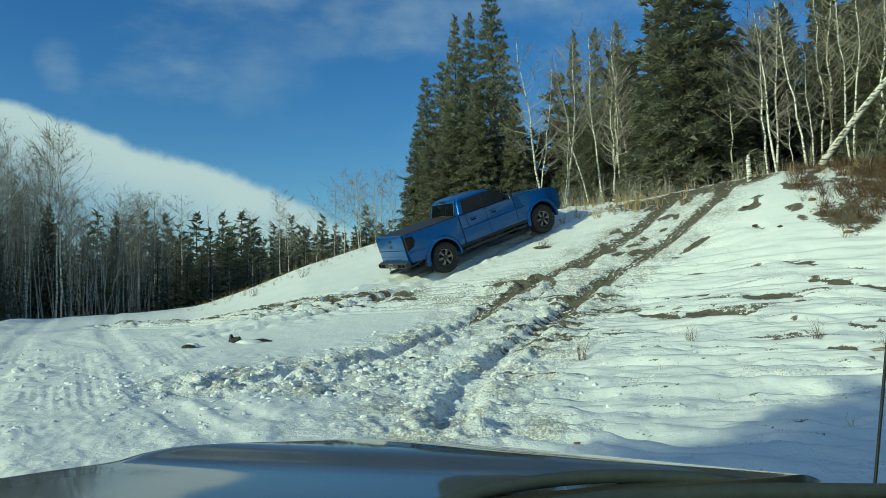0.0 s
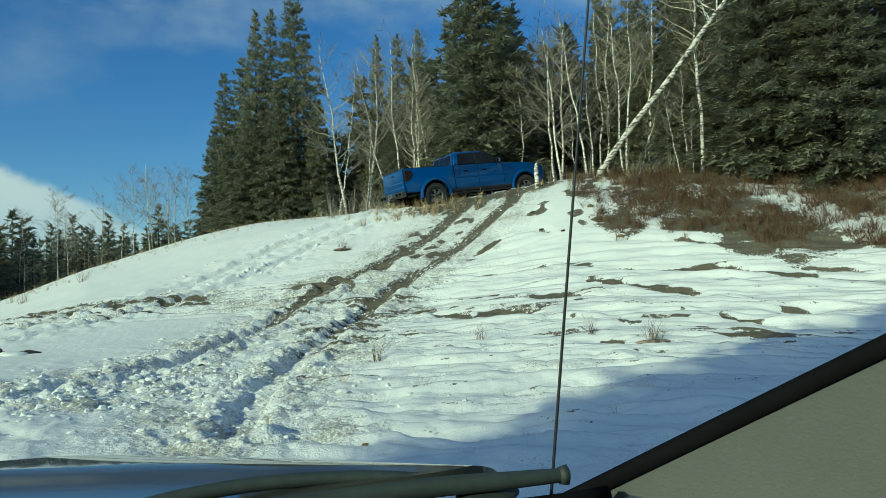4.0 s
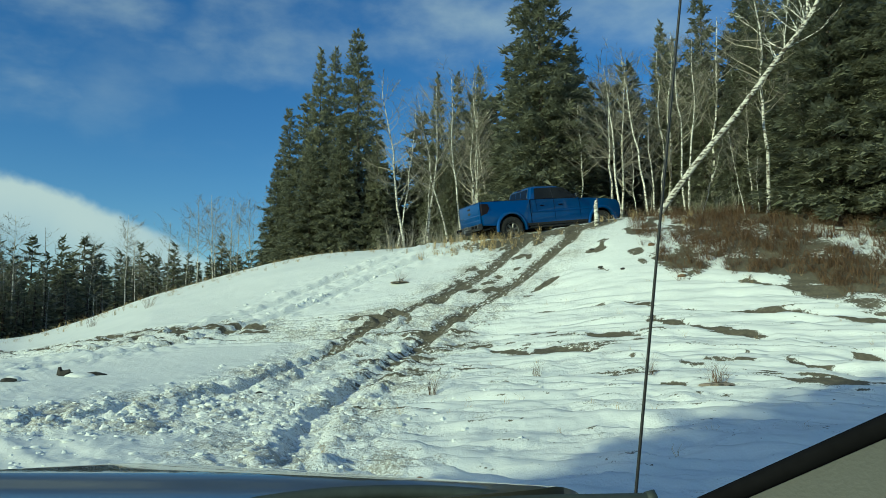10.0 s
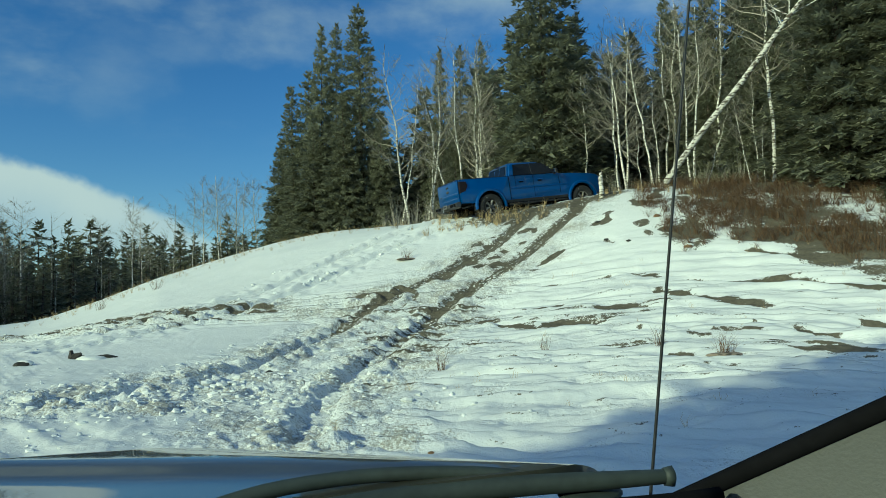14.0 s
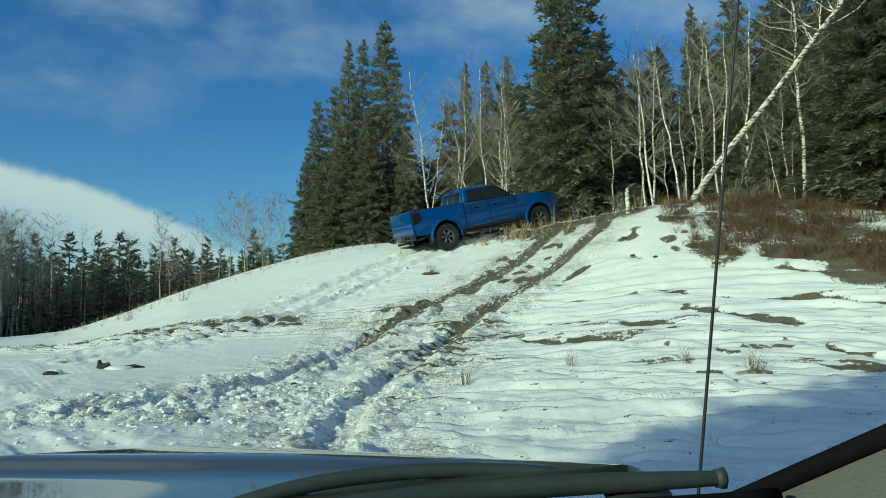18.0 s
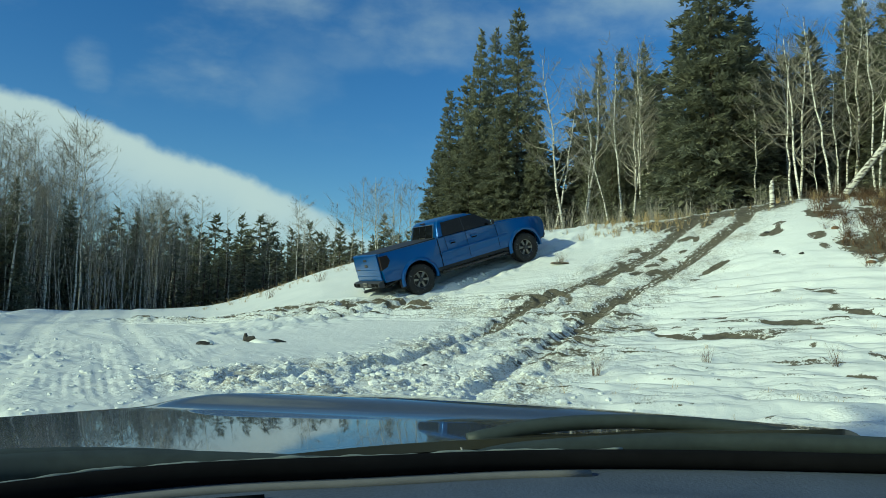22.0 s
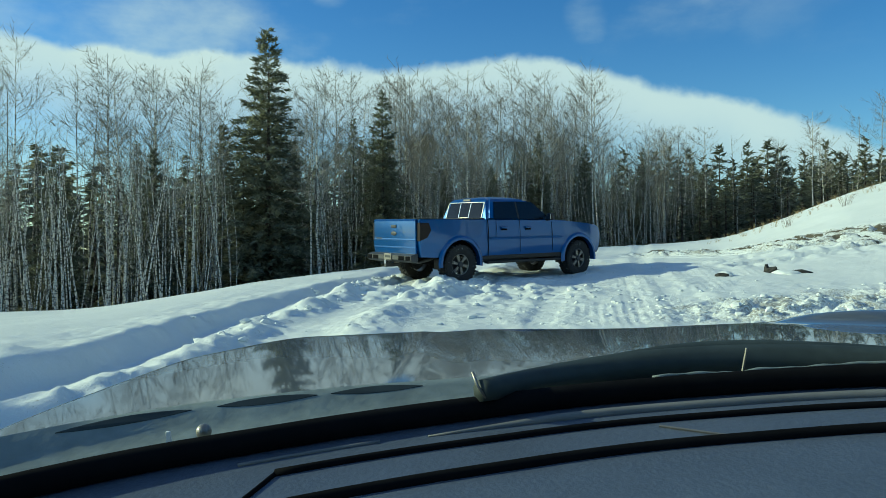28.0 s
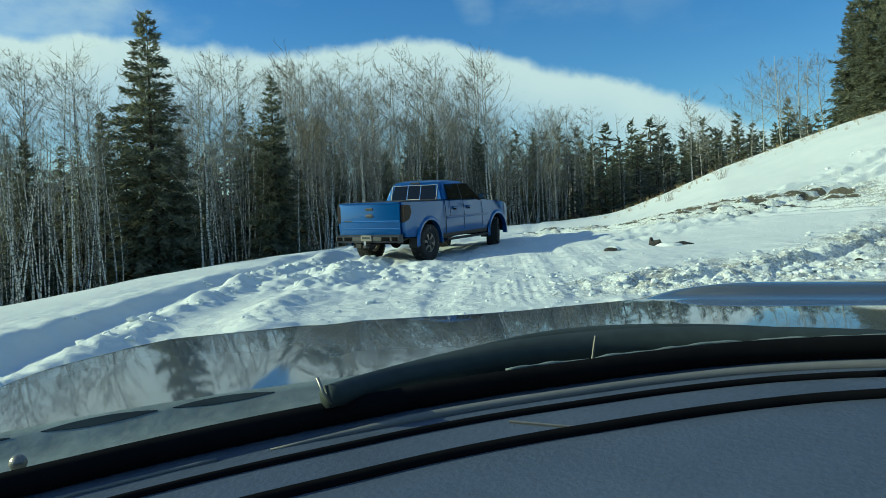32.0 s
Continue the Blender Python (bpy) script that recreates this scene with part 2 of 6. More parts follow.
    high = math_of("ADD", math_of("ADD", math_of("MULTIPLY", mid, 0.34), math_of("MULTIPLY", fine, 0.10)), math_of("MULTIPLY", churn, math_of("ADD", math_of("MULTIPLY", grain_a, 0.32), math_of("MULTIPLY", grain_b, 1.25))))
    bn = t.nodes.new("ShaderNodeBump")
    bn.inputs["Strength"].default_value, bn.inputs["Distance"].default_value = 0.55, 0.07
    t.links.new(high, bn.inputs["Height"])
    t.links.new(bn.outputs[0], p.inputs["Normal"])
    return m


def bark_material(name, pale, dark, scale):
    """Bark with dark scars that run across the trunk."""
    m = bpy.data.materials.new(name)
    m.use_nodes = True
    t = m.node_tree
    p = t.nodes["Principled BSDF"]
    tc = t.nodes.new("ShaderNodeTexCoord")
    mp = t.nodes.new("ShaderNodeMapping")
    mp.inputs["Scale"].default_value = (1.2, 1.2, 3.5)
    n = t.nodes.new("ShaderNodeTexNoise")
    n.inputs["Scale"].default_value, n.inputs["Detail"].default_value = scale, 5
    t.links.new(tc.outputs["Object"], mp.inputs[0])
    t.links.new(mp.outputs[0], n.inputs["Vector"])
    r = t.nodes.new("ShaderNodeValToRGB")
    r.color_ramp.elements[0].position, r.color_ramp.elements[0].color = 0.41, (*dark, 1)
    r.color_ramp.elements[1].position, r.color_ramp.elements[1].color = 0.53, (*pale, 1)
    t.links.new(n.outputs[0], r.inputs[0])
    rnd = t.nodes.new("ShaderNodeObjectInfo")
    rr = t.nodes.new("ShaderNodeMapRange")
    t.links.new(rnd.outputs["Random"], rr.inputs[0])
    rr.inputs[3].default_value, rr.inputs[4].default_value = 0.7, 1.1
    sc = t.nodes.new("ShaderNodeVectorMath")
    sc.operation = "SCALE"
    t.links.new(r.outputs[0], sc.inputs[0])
    t.links.new(rr.outputs[0], sc.inputs["Scale"])
    t.links.new(sc.outputs[0], p.inputs["Base Color"])
    p.inputs["Roughness"].default_value = 0.85
    return m


def needle_material(name, a, b, through_light=0.0):
    m = bpy.data.materials.new(name)
    m.use_nodes = True
    t = m.node_tree
    p = t.nodes["Principled BSDF"]
    g = t.nodes.new("ShaderNodeNewGeometry")
    o = t.nodes.new("ShaderNodeObjectInfo")
    s = t.nodes.new("ShaderNodeMath")
    s.operation = "MULTIPLY_ADD"
    t.links.new(o.outputs["Random"], s.inputs[0])
    s.inputs[1].default_value = 0.4
    t.links.new(g.outputs["Random Per Island"], s.inputs[2])
    mix = t.nodes.new("ShaderNodeMix")
    mix.data_type = "RGBA"
    t.links.new(s.outputs[0], mix.inputs[0])
    mix.inputs[6].default_value, mix.inputs[7].default_value = (*a, 1), (*b, 1)
    t.links.new(mix.outputs[2], p.inputs["Base Color"])
    p.inputs["Roughness"].default_value = 0.75
    p.inputs["Specular IOR Level"].default_value = 0.2
    if through_light:
        tr = t.nodes.new("ShaderNodeBsdfTranslucent")
        t.links.new(mix.outputs[2], tr.inputs[0])
        ms = t.nodes.new("ShaderNodeMixShader")
        ms.inputs[0].default_value = through_light
        t.links.new(p.outputs[0], ms.inputs[1])
        t.links.new(tr.outputs[0], ms.inputs[2])
        t.links.new(ms.outputs[0], t.nodes["Material Output"].inputs[0])
    return m


SNOW = snow_material()
NEEDLE = needle_material("needles", (0.140, 0.150, 0.100), (0.33, 0.33, 0.23), 0.45)
TWIG = needle_material("twigs", (0.20, 0.176, 0.142), (0.44, 0.395, 0.32))
BARK = bark_material("aspen_bark", (0.74, 0.69, 0.59), (0.12, 0.105, 0.085), 5)
BIRCH = bark_material("birch_bark", (0.78, 0.74, 0.65), (0.10, 0.08, 0.06), 5)
SPRUCE_BARK = bark_material("spruce_bark", (0.17, 0.13, 0.10), (0.06, 0.045, 0.035), 9)
BRUSH = needle_material("brush", (0.065, 0.040, 0.024), (0.19, 0.118, 0.068))
STRAW = needle_material("straw", (0.30, 0.21, 0.10), (0.52, 0.40, 0.22))
DEADWOOD = bark_material("dead_wood", (0.30, 0.24, 0.18), (0.05, 0.04, 0.03), 7)
CHAR = bark_material("charred_wood", (0.05, 0.045, 0.04), (0.02, 0.017, 0.014), 7)
PAINT = material("blue_paint", (0.003, 0.078, 0.28), 0.30, 0.42, grain=1.7, spread=0.08, fine=160, coat=0.6)
BLACK = material("black_plastic", (0.018, 0.018, 0.019), 0.55, grain=6, bump=0.15, spread=0.25)
WIPER = material("wiper_rubber", (0.036, 0.046, 0.044), 0.6, grain=9, spread=0.3, spec=0.4)
RUBBER = material("tyre_rubber", (0.022, 0.021, 0.020), 0.85, grain=9, bump=0.3, spread=0.4)
rt = RUBBER.node_tree
packed, patch, pick = rt.nodes.new("ShaderNodeTexNoise"), rt.nodes.new("ShaderNodeMapRange"), rt.nodes.new("ShaderNodeMix")
packed.inputs["Scale"].default_value, packed.inputs["Detail"].default_value, packed.inputs["Roughness"].default_value = 7.0, 6.0, 0.7
rt.links.new(rt.nodes["Texture Coordinate"].outputs["Object"], packed.inputs["Vector"])
rt.links.new(packed.outputs[0], patch.inputs[0])
patch.inputs[1].default_value, patch.inputs[2].default_value = 0.60, 0.70
pick.data_type = "RGBA"
rt.links.new(patch.outputs[0], pick.inputs[0])
rt.links.new(rt.nodes["Principled BSDF"].inputs["Base Color"].links[0].from_socket, pick.inputs[6])
pick.inputs[7].default_value = (0.45, 0.46, 0.46, 1)
rt.links.new(pick.outputs[2], rt.nodes["Principled BSDF"].inputs["Base Color"])
TINT = material("tinted_glass", (0.005, 0.006, 0.008), 0.04, grain=2, spread=0.2, spec=0.35)
STEEL = material("dark_steel", (0.055, 0.056, 0.060), 0.58, 0.35, grain=5, bump=0.2, spread=0.35)
RIM = material("rim_alloy", (0.27, 0.25, 0.22), 0.42, 0.75, grain=8, spread=0.3)
CHROME = material("chrome", (0.75, 0.77, 0.80), 0.12, 1.0, grain=6, spread=0.06)
LAMP = material("smoked_lens", (0.014, 0.008, 0.008), 0.38, grain=5, spread=0.3, spec=0.25)
LENS = material("clear_lens", (0.55, 0.58, 0.60), 0.10, grain=5, spread=0.1, coat=0.6)
PLATE = material("plate_white", (0.72, 0.72, 0.70), 0.5, grain=8, spread=0.06)
HOOD = material("dusty_grey_paint", (0.048, 0.048, 0.037), 0.42, 0.0, grain=1.4, spread=0.14, fine=90, coat=1.0)
COWL = material("weathered_cowl", (0.20, 0.226, 0.212), 0.55, grain=7, bump=0.10, spread=0.3)
DASH = material("dash_vinyl", (0.078, 0.095, 0.132), 0.5, grain=14, bump=0.10, spread=0.2, fine=240)
TRIM = material("pillar_trim", (0.12, 0.122, 0.118), 0.8, grain=10, bump=0.15, spread=0.08, fine=260)
HOOD.node_tree.nodes["Principled BSDF"].inputs["Coat Roughness"].default_value = 0.03
GASKET = material("gasket", (0.007, 0.007, 0.008), 0.9, grain=8, spread=0.3, spec=0.05)
STRIP = material("trim_strip", (0.17, 0.165, 0.155), 0.6, grain=10, spread=0.15)


# ---- the land ----
AZ = np.array([-65, -45, -30, -18, -10, 0, 8, 16, 25, 35, 45], float)
RAD = np.array([0, 8, 13, 17, 20, 23, 26, 30], float)
SPOT = np.array([
    [0, .25, .25, .30, .30, .25, .15, .00],
    [0, .42, .58, .84, 1.00, 1.10, 1.12, 1.05],
    [0, .47, .74, 1.02, 1.17, 1.35, 1.52, 1.75],
    [0, .48, .82, 1.20, 1.42, 1.63, 1.85, 2.20],
    [0, .48, .82, 1.30, 1.86, 2.50, 3.10, 3.70],
    [0, .48, .86, 1.45, 2.18, 3.25, 4.35, 5.20],
    [0, .48, .93, 1.62, 2.52, 3.75, 5.02, 5.60],
    [0, .48, 1.00, 1.72, 2.70, 4.20, 5.45, 5.60],
    [0, .50, 1.05, 1.90, 3.00, 4.90, 5.98, 6.00],
    [0, .52, 1.08, 1.85, 3.00, 4.55, 5.80, 6.20],
    [0, .50, 1.00, 1.75, 2.75, 4.00, 5.20, 6.00]])


def cubic(xk, x):
    """Catmull-Rom weights: four knots and four weights for each x."""
    i = np.clip(np.searchsorted(xk, x) - 1, 0, len(xk) - 2)
    u = np.clip((x - xk[i]) / (xk[i + 1] - xk[i]), 0, 1)
    w = [-.5 * u + u ** 2 - .5 * u ** 3, 1 - 2.5 * u ** 2 + 1.5 * u ** 3, .5 * u + 2 * u ** 2 - 1.5 * u ** 3, -.5 * u ** 2 + .5 * u ** 3]
    k = [np.clip(i + d, 0, len(xk) - 1) for d in (-1, 0, 1, 2)]
    return k, w


def hollow(x, y):
    """How far the land drops away under the wood across the road."""
    a, r = np.degrees(np.arctan2(x, y)), np.hypot(x, y)
    fade = np.clip((110 + a) / 30, 0, 1)
    return 0.09 * np.clip(r - 20.5, 0, 30) * np.clip((-a - 34) / 33, 0, 1) * fade


def land(x, y):
    """Height of the bare land: a road rising gently, with a hill along its far side."""
    x, y = np.asarray(x, float), np.asarray(y, float)
    a, r = np.degrees(np.arctan2(x, y)), np.hypot(x, y)
    side = np.clip((np.abs(a + 10) - 60) / 60, 0, 1)
    ka, wa = cubic(AZ, np.clip(a, -65, 45))
    kr, wr = cubic(RAD, np.clip(r, 0, 30))
    z = sum(SPOT[i, j] * p * q for i, p in zip(ka, wa) for j, q in zip(kr, wr))
    plain = 0.06 * np.clip(y, -25, 30)
    far = np.clip((r - 30) / 60, 0, 1)
    z = z * (1 - side) + plain * side
    return z * (1 - far) + (1.9 + .25 * (z - 1.9)) * far - hollow(x, y)


def hash2(i, j, seed):
    h = (i.astype(np.int64) * 374761393 + j.astype(np.int64) * 668265263 + seed * 982451653) & 0x7FFFFFFF
    h = ((h ^ (h >> 13)) * 1274126177) & 0x7FFFFFFF
    return ((h ^ (h >> 16)) & 0xFFFF) / 65535.0


def speck(x, y, seed=0):
    """Smooth value noise, 0 to 1, one cell a metre."""
    i, j = np.floor(x), np.floor(y)
    u, v = x - i, y - j
    u, v = u * u * (3 - 2 * u), v * v * (3 - 2 * v)
    a, b = hash2(i, j, seed), hash2(i + 1, j, seed)
    c, d = hash2(i, j + 1, seed), hash2(i + 1, j + 1, seed)
    return (a * (1 - u) + b * u) * (1 - v) + (c * (1 - u) + d * u) * v


def rough(x, y, scale, octaves=4, seed=0):
    """Noise about 0, -0.5 to 0.5."""
    s, w, total = 0.0, 1.0, 0.0
    for k in range(octaves):
        s = s + w * (speck(x * scale * 2 ** k + 17.3 * k, y * scale * 2 ** k - 9.1 * k, seed + k) - 0.5)
        total += w
        w *= 0.55
    return s / total


def near(x, y, line):
    """Distance to a line of points in plan."""
    best = np.full(np.shape(x), 1e9)
    for (ax, ay), (bx, by) in zip(line, line[1:]):
        dx, dy = bx - ax, by - ay
        u = np.clip(((x - ax) * dx + (y - ay) * dy) / (dx * dx + dy * dy), 0, 1)
        best = np.minimum(best, np.hypot(x - ax - u * dx, y - ay - u * dy))
    return best


def soft(v, a, b):
    u = np.clip((v - a) / (b - a), 0, 1)
    return u * u * (3 - 2 * u)


HILL_RUTS = [[(8.6, 25.0), (7.5, 23.9), (5.8, 22.1), (4.0, 20.8), (2.5, 19.9), (1.4, 18.6), (0.3, 16.7), (-0.8, 14.6), (-1.9, 13.3), (-3.4, 11.6)],
             [(9.6, 24.2), (8.4, 22.4), (6.5, 21.0), (4.8, 19.8), (3.2, 18.0), (2.0, 15.6), (1.0, 13.5), (0.4, 11.2), (0.0, 8.4)]]
CLIMB_RUTS = [[(5.6, 26.2), (3.1, 25.1), (1.4, 24.1), (0.2, 23.2), (-0.9, 22.2), (-2.9, 20.9), (-6.2, 18.9)],
              [(6.0, 24.8), (4.2, 24.5), (2.4, 23.5), (1.2, 22.6), (0.2, 21.8), (-2.0, 20.1), (-5.4, 17.6)]]
ROAD_RUTS = [[(-1.0, 6.0), (-4.0, 10.5), (-6.0, 14.5), (-8.8, 20.0), (-13.0, 30.0), (-16.0, 42.0)],
             [(-3.0, 5.0), (-5.9, 9.5), (-7.8, 13.6), (-10.6, 19.2), (-14.8, 29.2), (-18.0, 41.0)],
             [(-2.2, 9.0), (-5.0, 13.0), (-7.2, 16.4), (-9.2, 18.6)]]
LEDGE = [(-9.5, 22.8), (-6.7, 21.5), (-4.5, 20.7), (-2.4, 20.2), (0.6, 19.8), (1.9, 19.5)]
BANK = [(-7.6, 3.0), (-9.0, 5.4), (-10.5, 7.5), (-11.4, 9.4), (-12.4, 12.0), (-13.2, 14.6), (-15.0, 19.0), (-18.5, 30.0)]


# bare streaks of earth: from x, y to x, y, and half width; along the foot of the slope, and higher up
FOOT = [(6.6, 15.9, 7.2, 15.3, .27), (8.0, 16.3, 8.7, 15.2, .28), (8.7, 15.2, 9.4, 14.2, .22), (9.1, 16.8, 10.5, 15.5, .13), (10.5, 15.5, 11.9, 13.7, .24), (8.1, 17.7, 8.5, 17.3, .18), (6.0, 18.6, 7.6, 17.9, .11),
        (11.1, 17.4, 12.3, 15.6, .20), (5.5, 15.1, 5.8, 14.8, .25), (6.0, 14.0, 6.9, 13.1, .17), (8.3, 13.0, 9.1, 10.8, .16), (6.9, 12.6, 7.8, 11.5, .20), (7.9, 10.8, 8.3, 10.4, .36), (6.0, 11.8, 6.2, 11.6, .20),
        (10.0, 12.1, 10.1, 11.6, .25), (4.6, 17.7, 5.8, 16.8, .20), (3.5, 16.7, 4.1, 16.3, .22), (4.3, 15.9, 4.7, 15.5, .24), (5.1, 15.4, 5.8, 14.8, .22)]
BROW = [(9.8, 19.2, 10.3, 18.8, .3), (11.6, 17.9, 12.8, 17.0, .6), (12.5, 16.6, 13.4, 15.3, .7), (6.4, 25.4, 7.4, 25.0, .3), (4.8, 20.8, 5.8, 21.4, .2), (6.2, 19.8, 7.1, 20.2, .18), (8.3, 19.8, 8.4, 19.6, .2), (8.4, 20.9, 8.7, 20.8, .25)]


def ground(x, y):
    """Height of the snow, and how much earth and painted edge shade shows in it."""
    a, r = np.degrees(np.arctan2(x, y)), np.hypot(x, y)
    z = land(x, y)
    inside = 1 - soft(r, 60, 120)
    z = z + 0.09 * rough(x, y, 0.30, 3, 1) * inside + 0.018 * rough(x, y, 1.7, 3, 2) * inside
    # wind-laid shelves along the foot of the hill
    shelf = rough(a / 11.0 + 0.30 * rough(x, y, 0.4, 3, 4), r * 1.5 + 0.5 * rough(x, y, 0.5, 3, 9), 1.0, 3, 5)
    east = soft(a, -2, 8) * (1 - soft(r, 19.5, 23))
    z = z + (0.030 * np.tanh(shelf * 10) + 0.10 * np.clip(shelf, -0.2, 0.2)) * east * soft(r, 5, 9)
    crust = rough(a / 8.0 + 0.3 * rough(x, y, 1.0, 3, 10), r * 3.4 + 0.6 * rough(x, y, 0.9, 3, 11), 1.0, 3, 8)
    z = z + (0.030 * np.tanh(crust * 12) + 0.07 * np.clip(crust, -0.1, 0.2) + 0.055 * rough(x, y, 2.6, 4, 14)) * east * soft(r, 4, 7)
    chip = rough(a / 4.0 + 0.4 * rough(x, y, 1.6, 3, 18), r * 6.5 + 0.8 * rough(x, y, 1.5, 3, 19), 1.0, 3, 20)
    z = z + 0.020 * np.tanh(chip * 11) * east * soft(r, 3, 6)
    dirt_shade = np.zeros_like(z)
    # dark lines along the shelf edges: their shade and soil, both put into the colour
    lip = np.exp(-((crust - 0.03) / 0.05) ** 2) * soft(chip, -0.02, 0.10) + 0.7 * np.exp(-((chip - 0.1) / 0.06) ** 2) * soft(crust, 0.02, 0.10)
    dirt_shade += 0.50 * np.clip(lip, 0, 1) * east * soft(a, 1, 5) * soft(r, 6, 9) * (1 - soft(r, 18, 20))
    churned = np.zeros_like(z)
    seam = rough(a / 7.5 + 0.35 * rough(x, y, 0.5, 3, 6), r * 2.4, 1.0, 4, 15)
    thin = rough(a / 11.0 + 0.25 * rough(x, y, 0.6, 3, 7), r * 3.6, 1.0, 4, 16)
    foot = east * soft(a, 3, 9)
    wob = rough(x, y, 1.3, 4, 17)
    for ax, ay, bx, by, wide in FOOT + BROW:
        d = near(x, y, [(ax, ay), (bx, by)])
        dirt_shade += 0.86 * (1 - soft(d + 1.5 * wide * wob, wide * 0.2, wide * 1.1)) * soft(thin + 0.7 * wob, -0.18, 0.0)
        z = z - 0.04 * (1 - soft(d, wide * 0.4, wide * 1.4))
    dirt_shade += foot * soft(r, 10, 13) * (1 - soft(r, 18.5, 20)) * soft(thin, 0.18, 0.23) * 0.6
    dirt_shade += soft(a, 10, 16) * soft(r, 20, 21.5) * (1 - soft(r, 24.5, 25.5)) * soft(rough(x, y, 1.7, 3, 12), 0.15, 0.24) * 0.72
    churned += 0.45 * foot * (1 - soft(r, 19, 21)) * soft(seam, -0.05, 0.15)
    # ruts
    fine = rough(x, y, 6.0, 3, 23)
    for lines, depth, wide, churn, earthy in ((HILL_RUTS, 0.11, 0.28, 0.12, 0.46), (CLIMB_RUTS, 0.10, 0.24, 0.07, 0.0), (ROAD_RUTS, 0.025, 0.30, 0.02, 0.0)):
        d = np.minimum.reduce([near(x, y, l) for l in lines])
        lump = 0.6 * rough(x, y, 2.6, 2, 21) + 0.7 * fine
        edge = 1 - soft(d, 0.5, 1.5)
        low = 1 - 0.55 * soft(y, 17, 20) if earthy else 1.0
        z = z - depth * low * (1 - soft(d, wide * 0.45, wide)) + depth * 0.45 * low * np.exp(-((d - wide * 1.5) / 0.15) ** 2) * (1 + 2.5 * lump)
        z = z + churn * low * edge * np.clip(lump, -0.2, 1) * 1.05
        if earthy:
            d2 = d + 0.07 * rough(x, y, 1.1, 3, 31)
            dirt_shade += (earthy + 0.55 * rough(x, y, 0.8, 3, 33) + 0.22 * np.cos(d2 * 52.0)) * (1 - soft(d2, 0.10, 0.34)) * soft(y, 14.5, 20.0) + 0.33 * (1 - soft(d, 0.5, 1.5)) * soft(y, 9, 14)
            churned += (1 - soft(d, 0.6, 1.9)) * 1.0
        elif depth > 0.05:
            churned += (1 - soft(d, 0.2, 0.6)) * 0.45
    # bands pressed by tyres along the road
    d = near(x, y, ROAD_RUTS[0])
    band = soft(-x, 2.0, 4.0) * (1 - soft(d, 2.0, 3.4)) * (1 - soft(r, 22, 30))
    z = z + band * (0.012 * np.sin(d * 7.5 + 3.0 * rough(x, y, 0.5, 2, 91)) + 0.007 * np.sin(d * 43.0)) * soft(rough(x, y, 0.55, 2, 92), -0.05, 0.12)
    yard = soft(-x, -1.0, 2.0) * (1 - soft(-x, 8.0, 10.5)) * (1 - soft(y, 13.5, 17.5)) * soft(y, 2, 4)
    z = z + yard * (0.085 * np.clip(rough(x, y, 1.5, 4, 95), -0.08, 0.4) + 0.02 * fine)
    churned += 0.38 * yard * soft(rough(x, y, 0.7, 3, 96), -0.12, 0.12)
    # a cut ledge where the hill begins
    d = near(x, y, LEDGE)
    along = rough(x * 0.5, r * 3.2, 1.0, 3, 41)
    warp = d + 0.22 * rough(x, y, 0.7, 3, 42)
    tread = warp / 0.33
    z = z + 0.12 * (1 - soft(d, 0.2, 0.9)) * (0.25 + 1.6 * along + 0.5 * fine) + 0.030 * np.tanh(5 * np.sin(6.283 * tread)) * (1 - soft(d, 0.8, 1.5))
    lines = np.exp(-((tread - np.round(tread)) / 0.20) ** 2)
    dirt_shade += lines * soft(rough(x * 0.55, np.round(tread) * 7.7, 1.0, 3, 43), -0.15, -0.03) * (1 - soft(d, 0.7, 1.25)) * (0.74 + 0.33 * soft(x, -7.5, -4)) + 0.12 * (1 - soft(d, 0.4, 1.2))
    churned += 0.9 * (1 - soft(d, 0.5, 1.5))
    # the side of the road: a bank cut into the deeper snow, and ploughed ridges along its foot
    lump = rough(x, y, 1.5, 4, 51)
    block = np.tanh(9 * rough(x, y, 2.4, 3, 52))
    s = near(x, y, BANK) * np.where(x < np.interp(y, [p[1] for p in BANK], [p[0] for p in BANK]), 1, -1) + 0.45 * rough(x, y, 0.8, 3, 53)
    tall = np.interp(y, (0, 3, 8, 13, 18, 26), (0, 0.34, 0.27, 0.16, 0.10, 0.0)) * (1 - soft(r, 25, 32))
    z = z + tall * soft(s, 0.0, 0.55) * (1 - soft(s, 2.0, 7.0)) * (1 + 0.5 * lump * np.exp(-((s - 0.9) / 0.8) ** 2))
    plough = np.interp(y, (0, 3, 22, 30), (0, 1, 1, 0))
    z = z + plough * (0.17 * np.exp(-((s + 0.70) / 0.38) ** 2) * (1 + 1.2 * lump + 0.25 * block) + 0.13 * np.exp(-((s + 2.5) / 0.5) ** 2) * (1 + 1.4 * lump + 0.25 * block))
    # churned snow where the wheels dug
    dig = 1 - soft(np.hypot(x + 9.6, y - 12.6), 1.0, 3.6)
    z = z + dig * (0.40 * np.clip(rough(x, y, 1.6, 4, 61), -0.10, 1) + 0.10 * np.abs(rough(x, y, 3.6, 3, 62)) + 0.05 * np.tanh(9 * rough(x, y, 2.6, 3, 63)))
    heap = (1 - soft(np.hypot((x + 1.6) / 3.4, (y - 12.0) / 1.9), 0.5, 1.1))
    z = z + heap * (0.26 * np.clip(rough(x, y, 2.2, 4, 71) - 0.04, -0.05, 1) + 0.035 * np.tanh(9 * rough(x, y, 3.2, 3, 72)))
    churned += 1.0 * heap
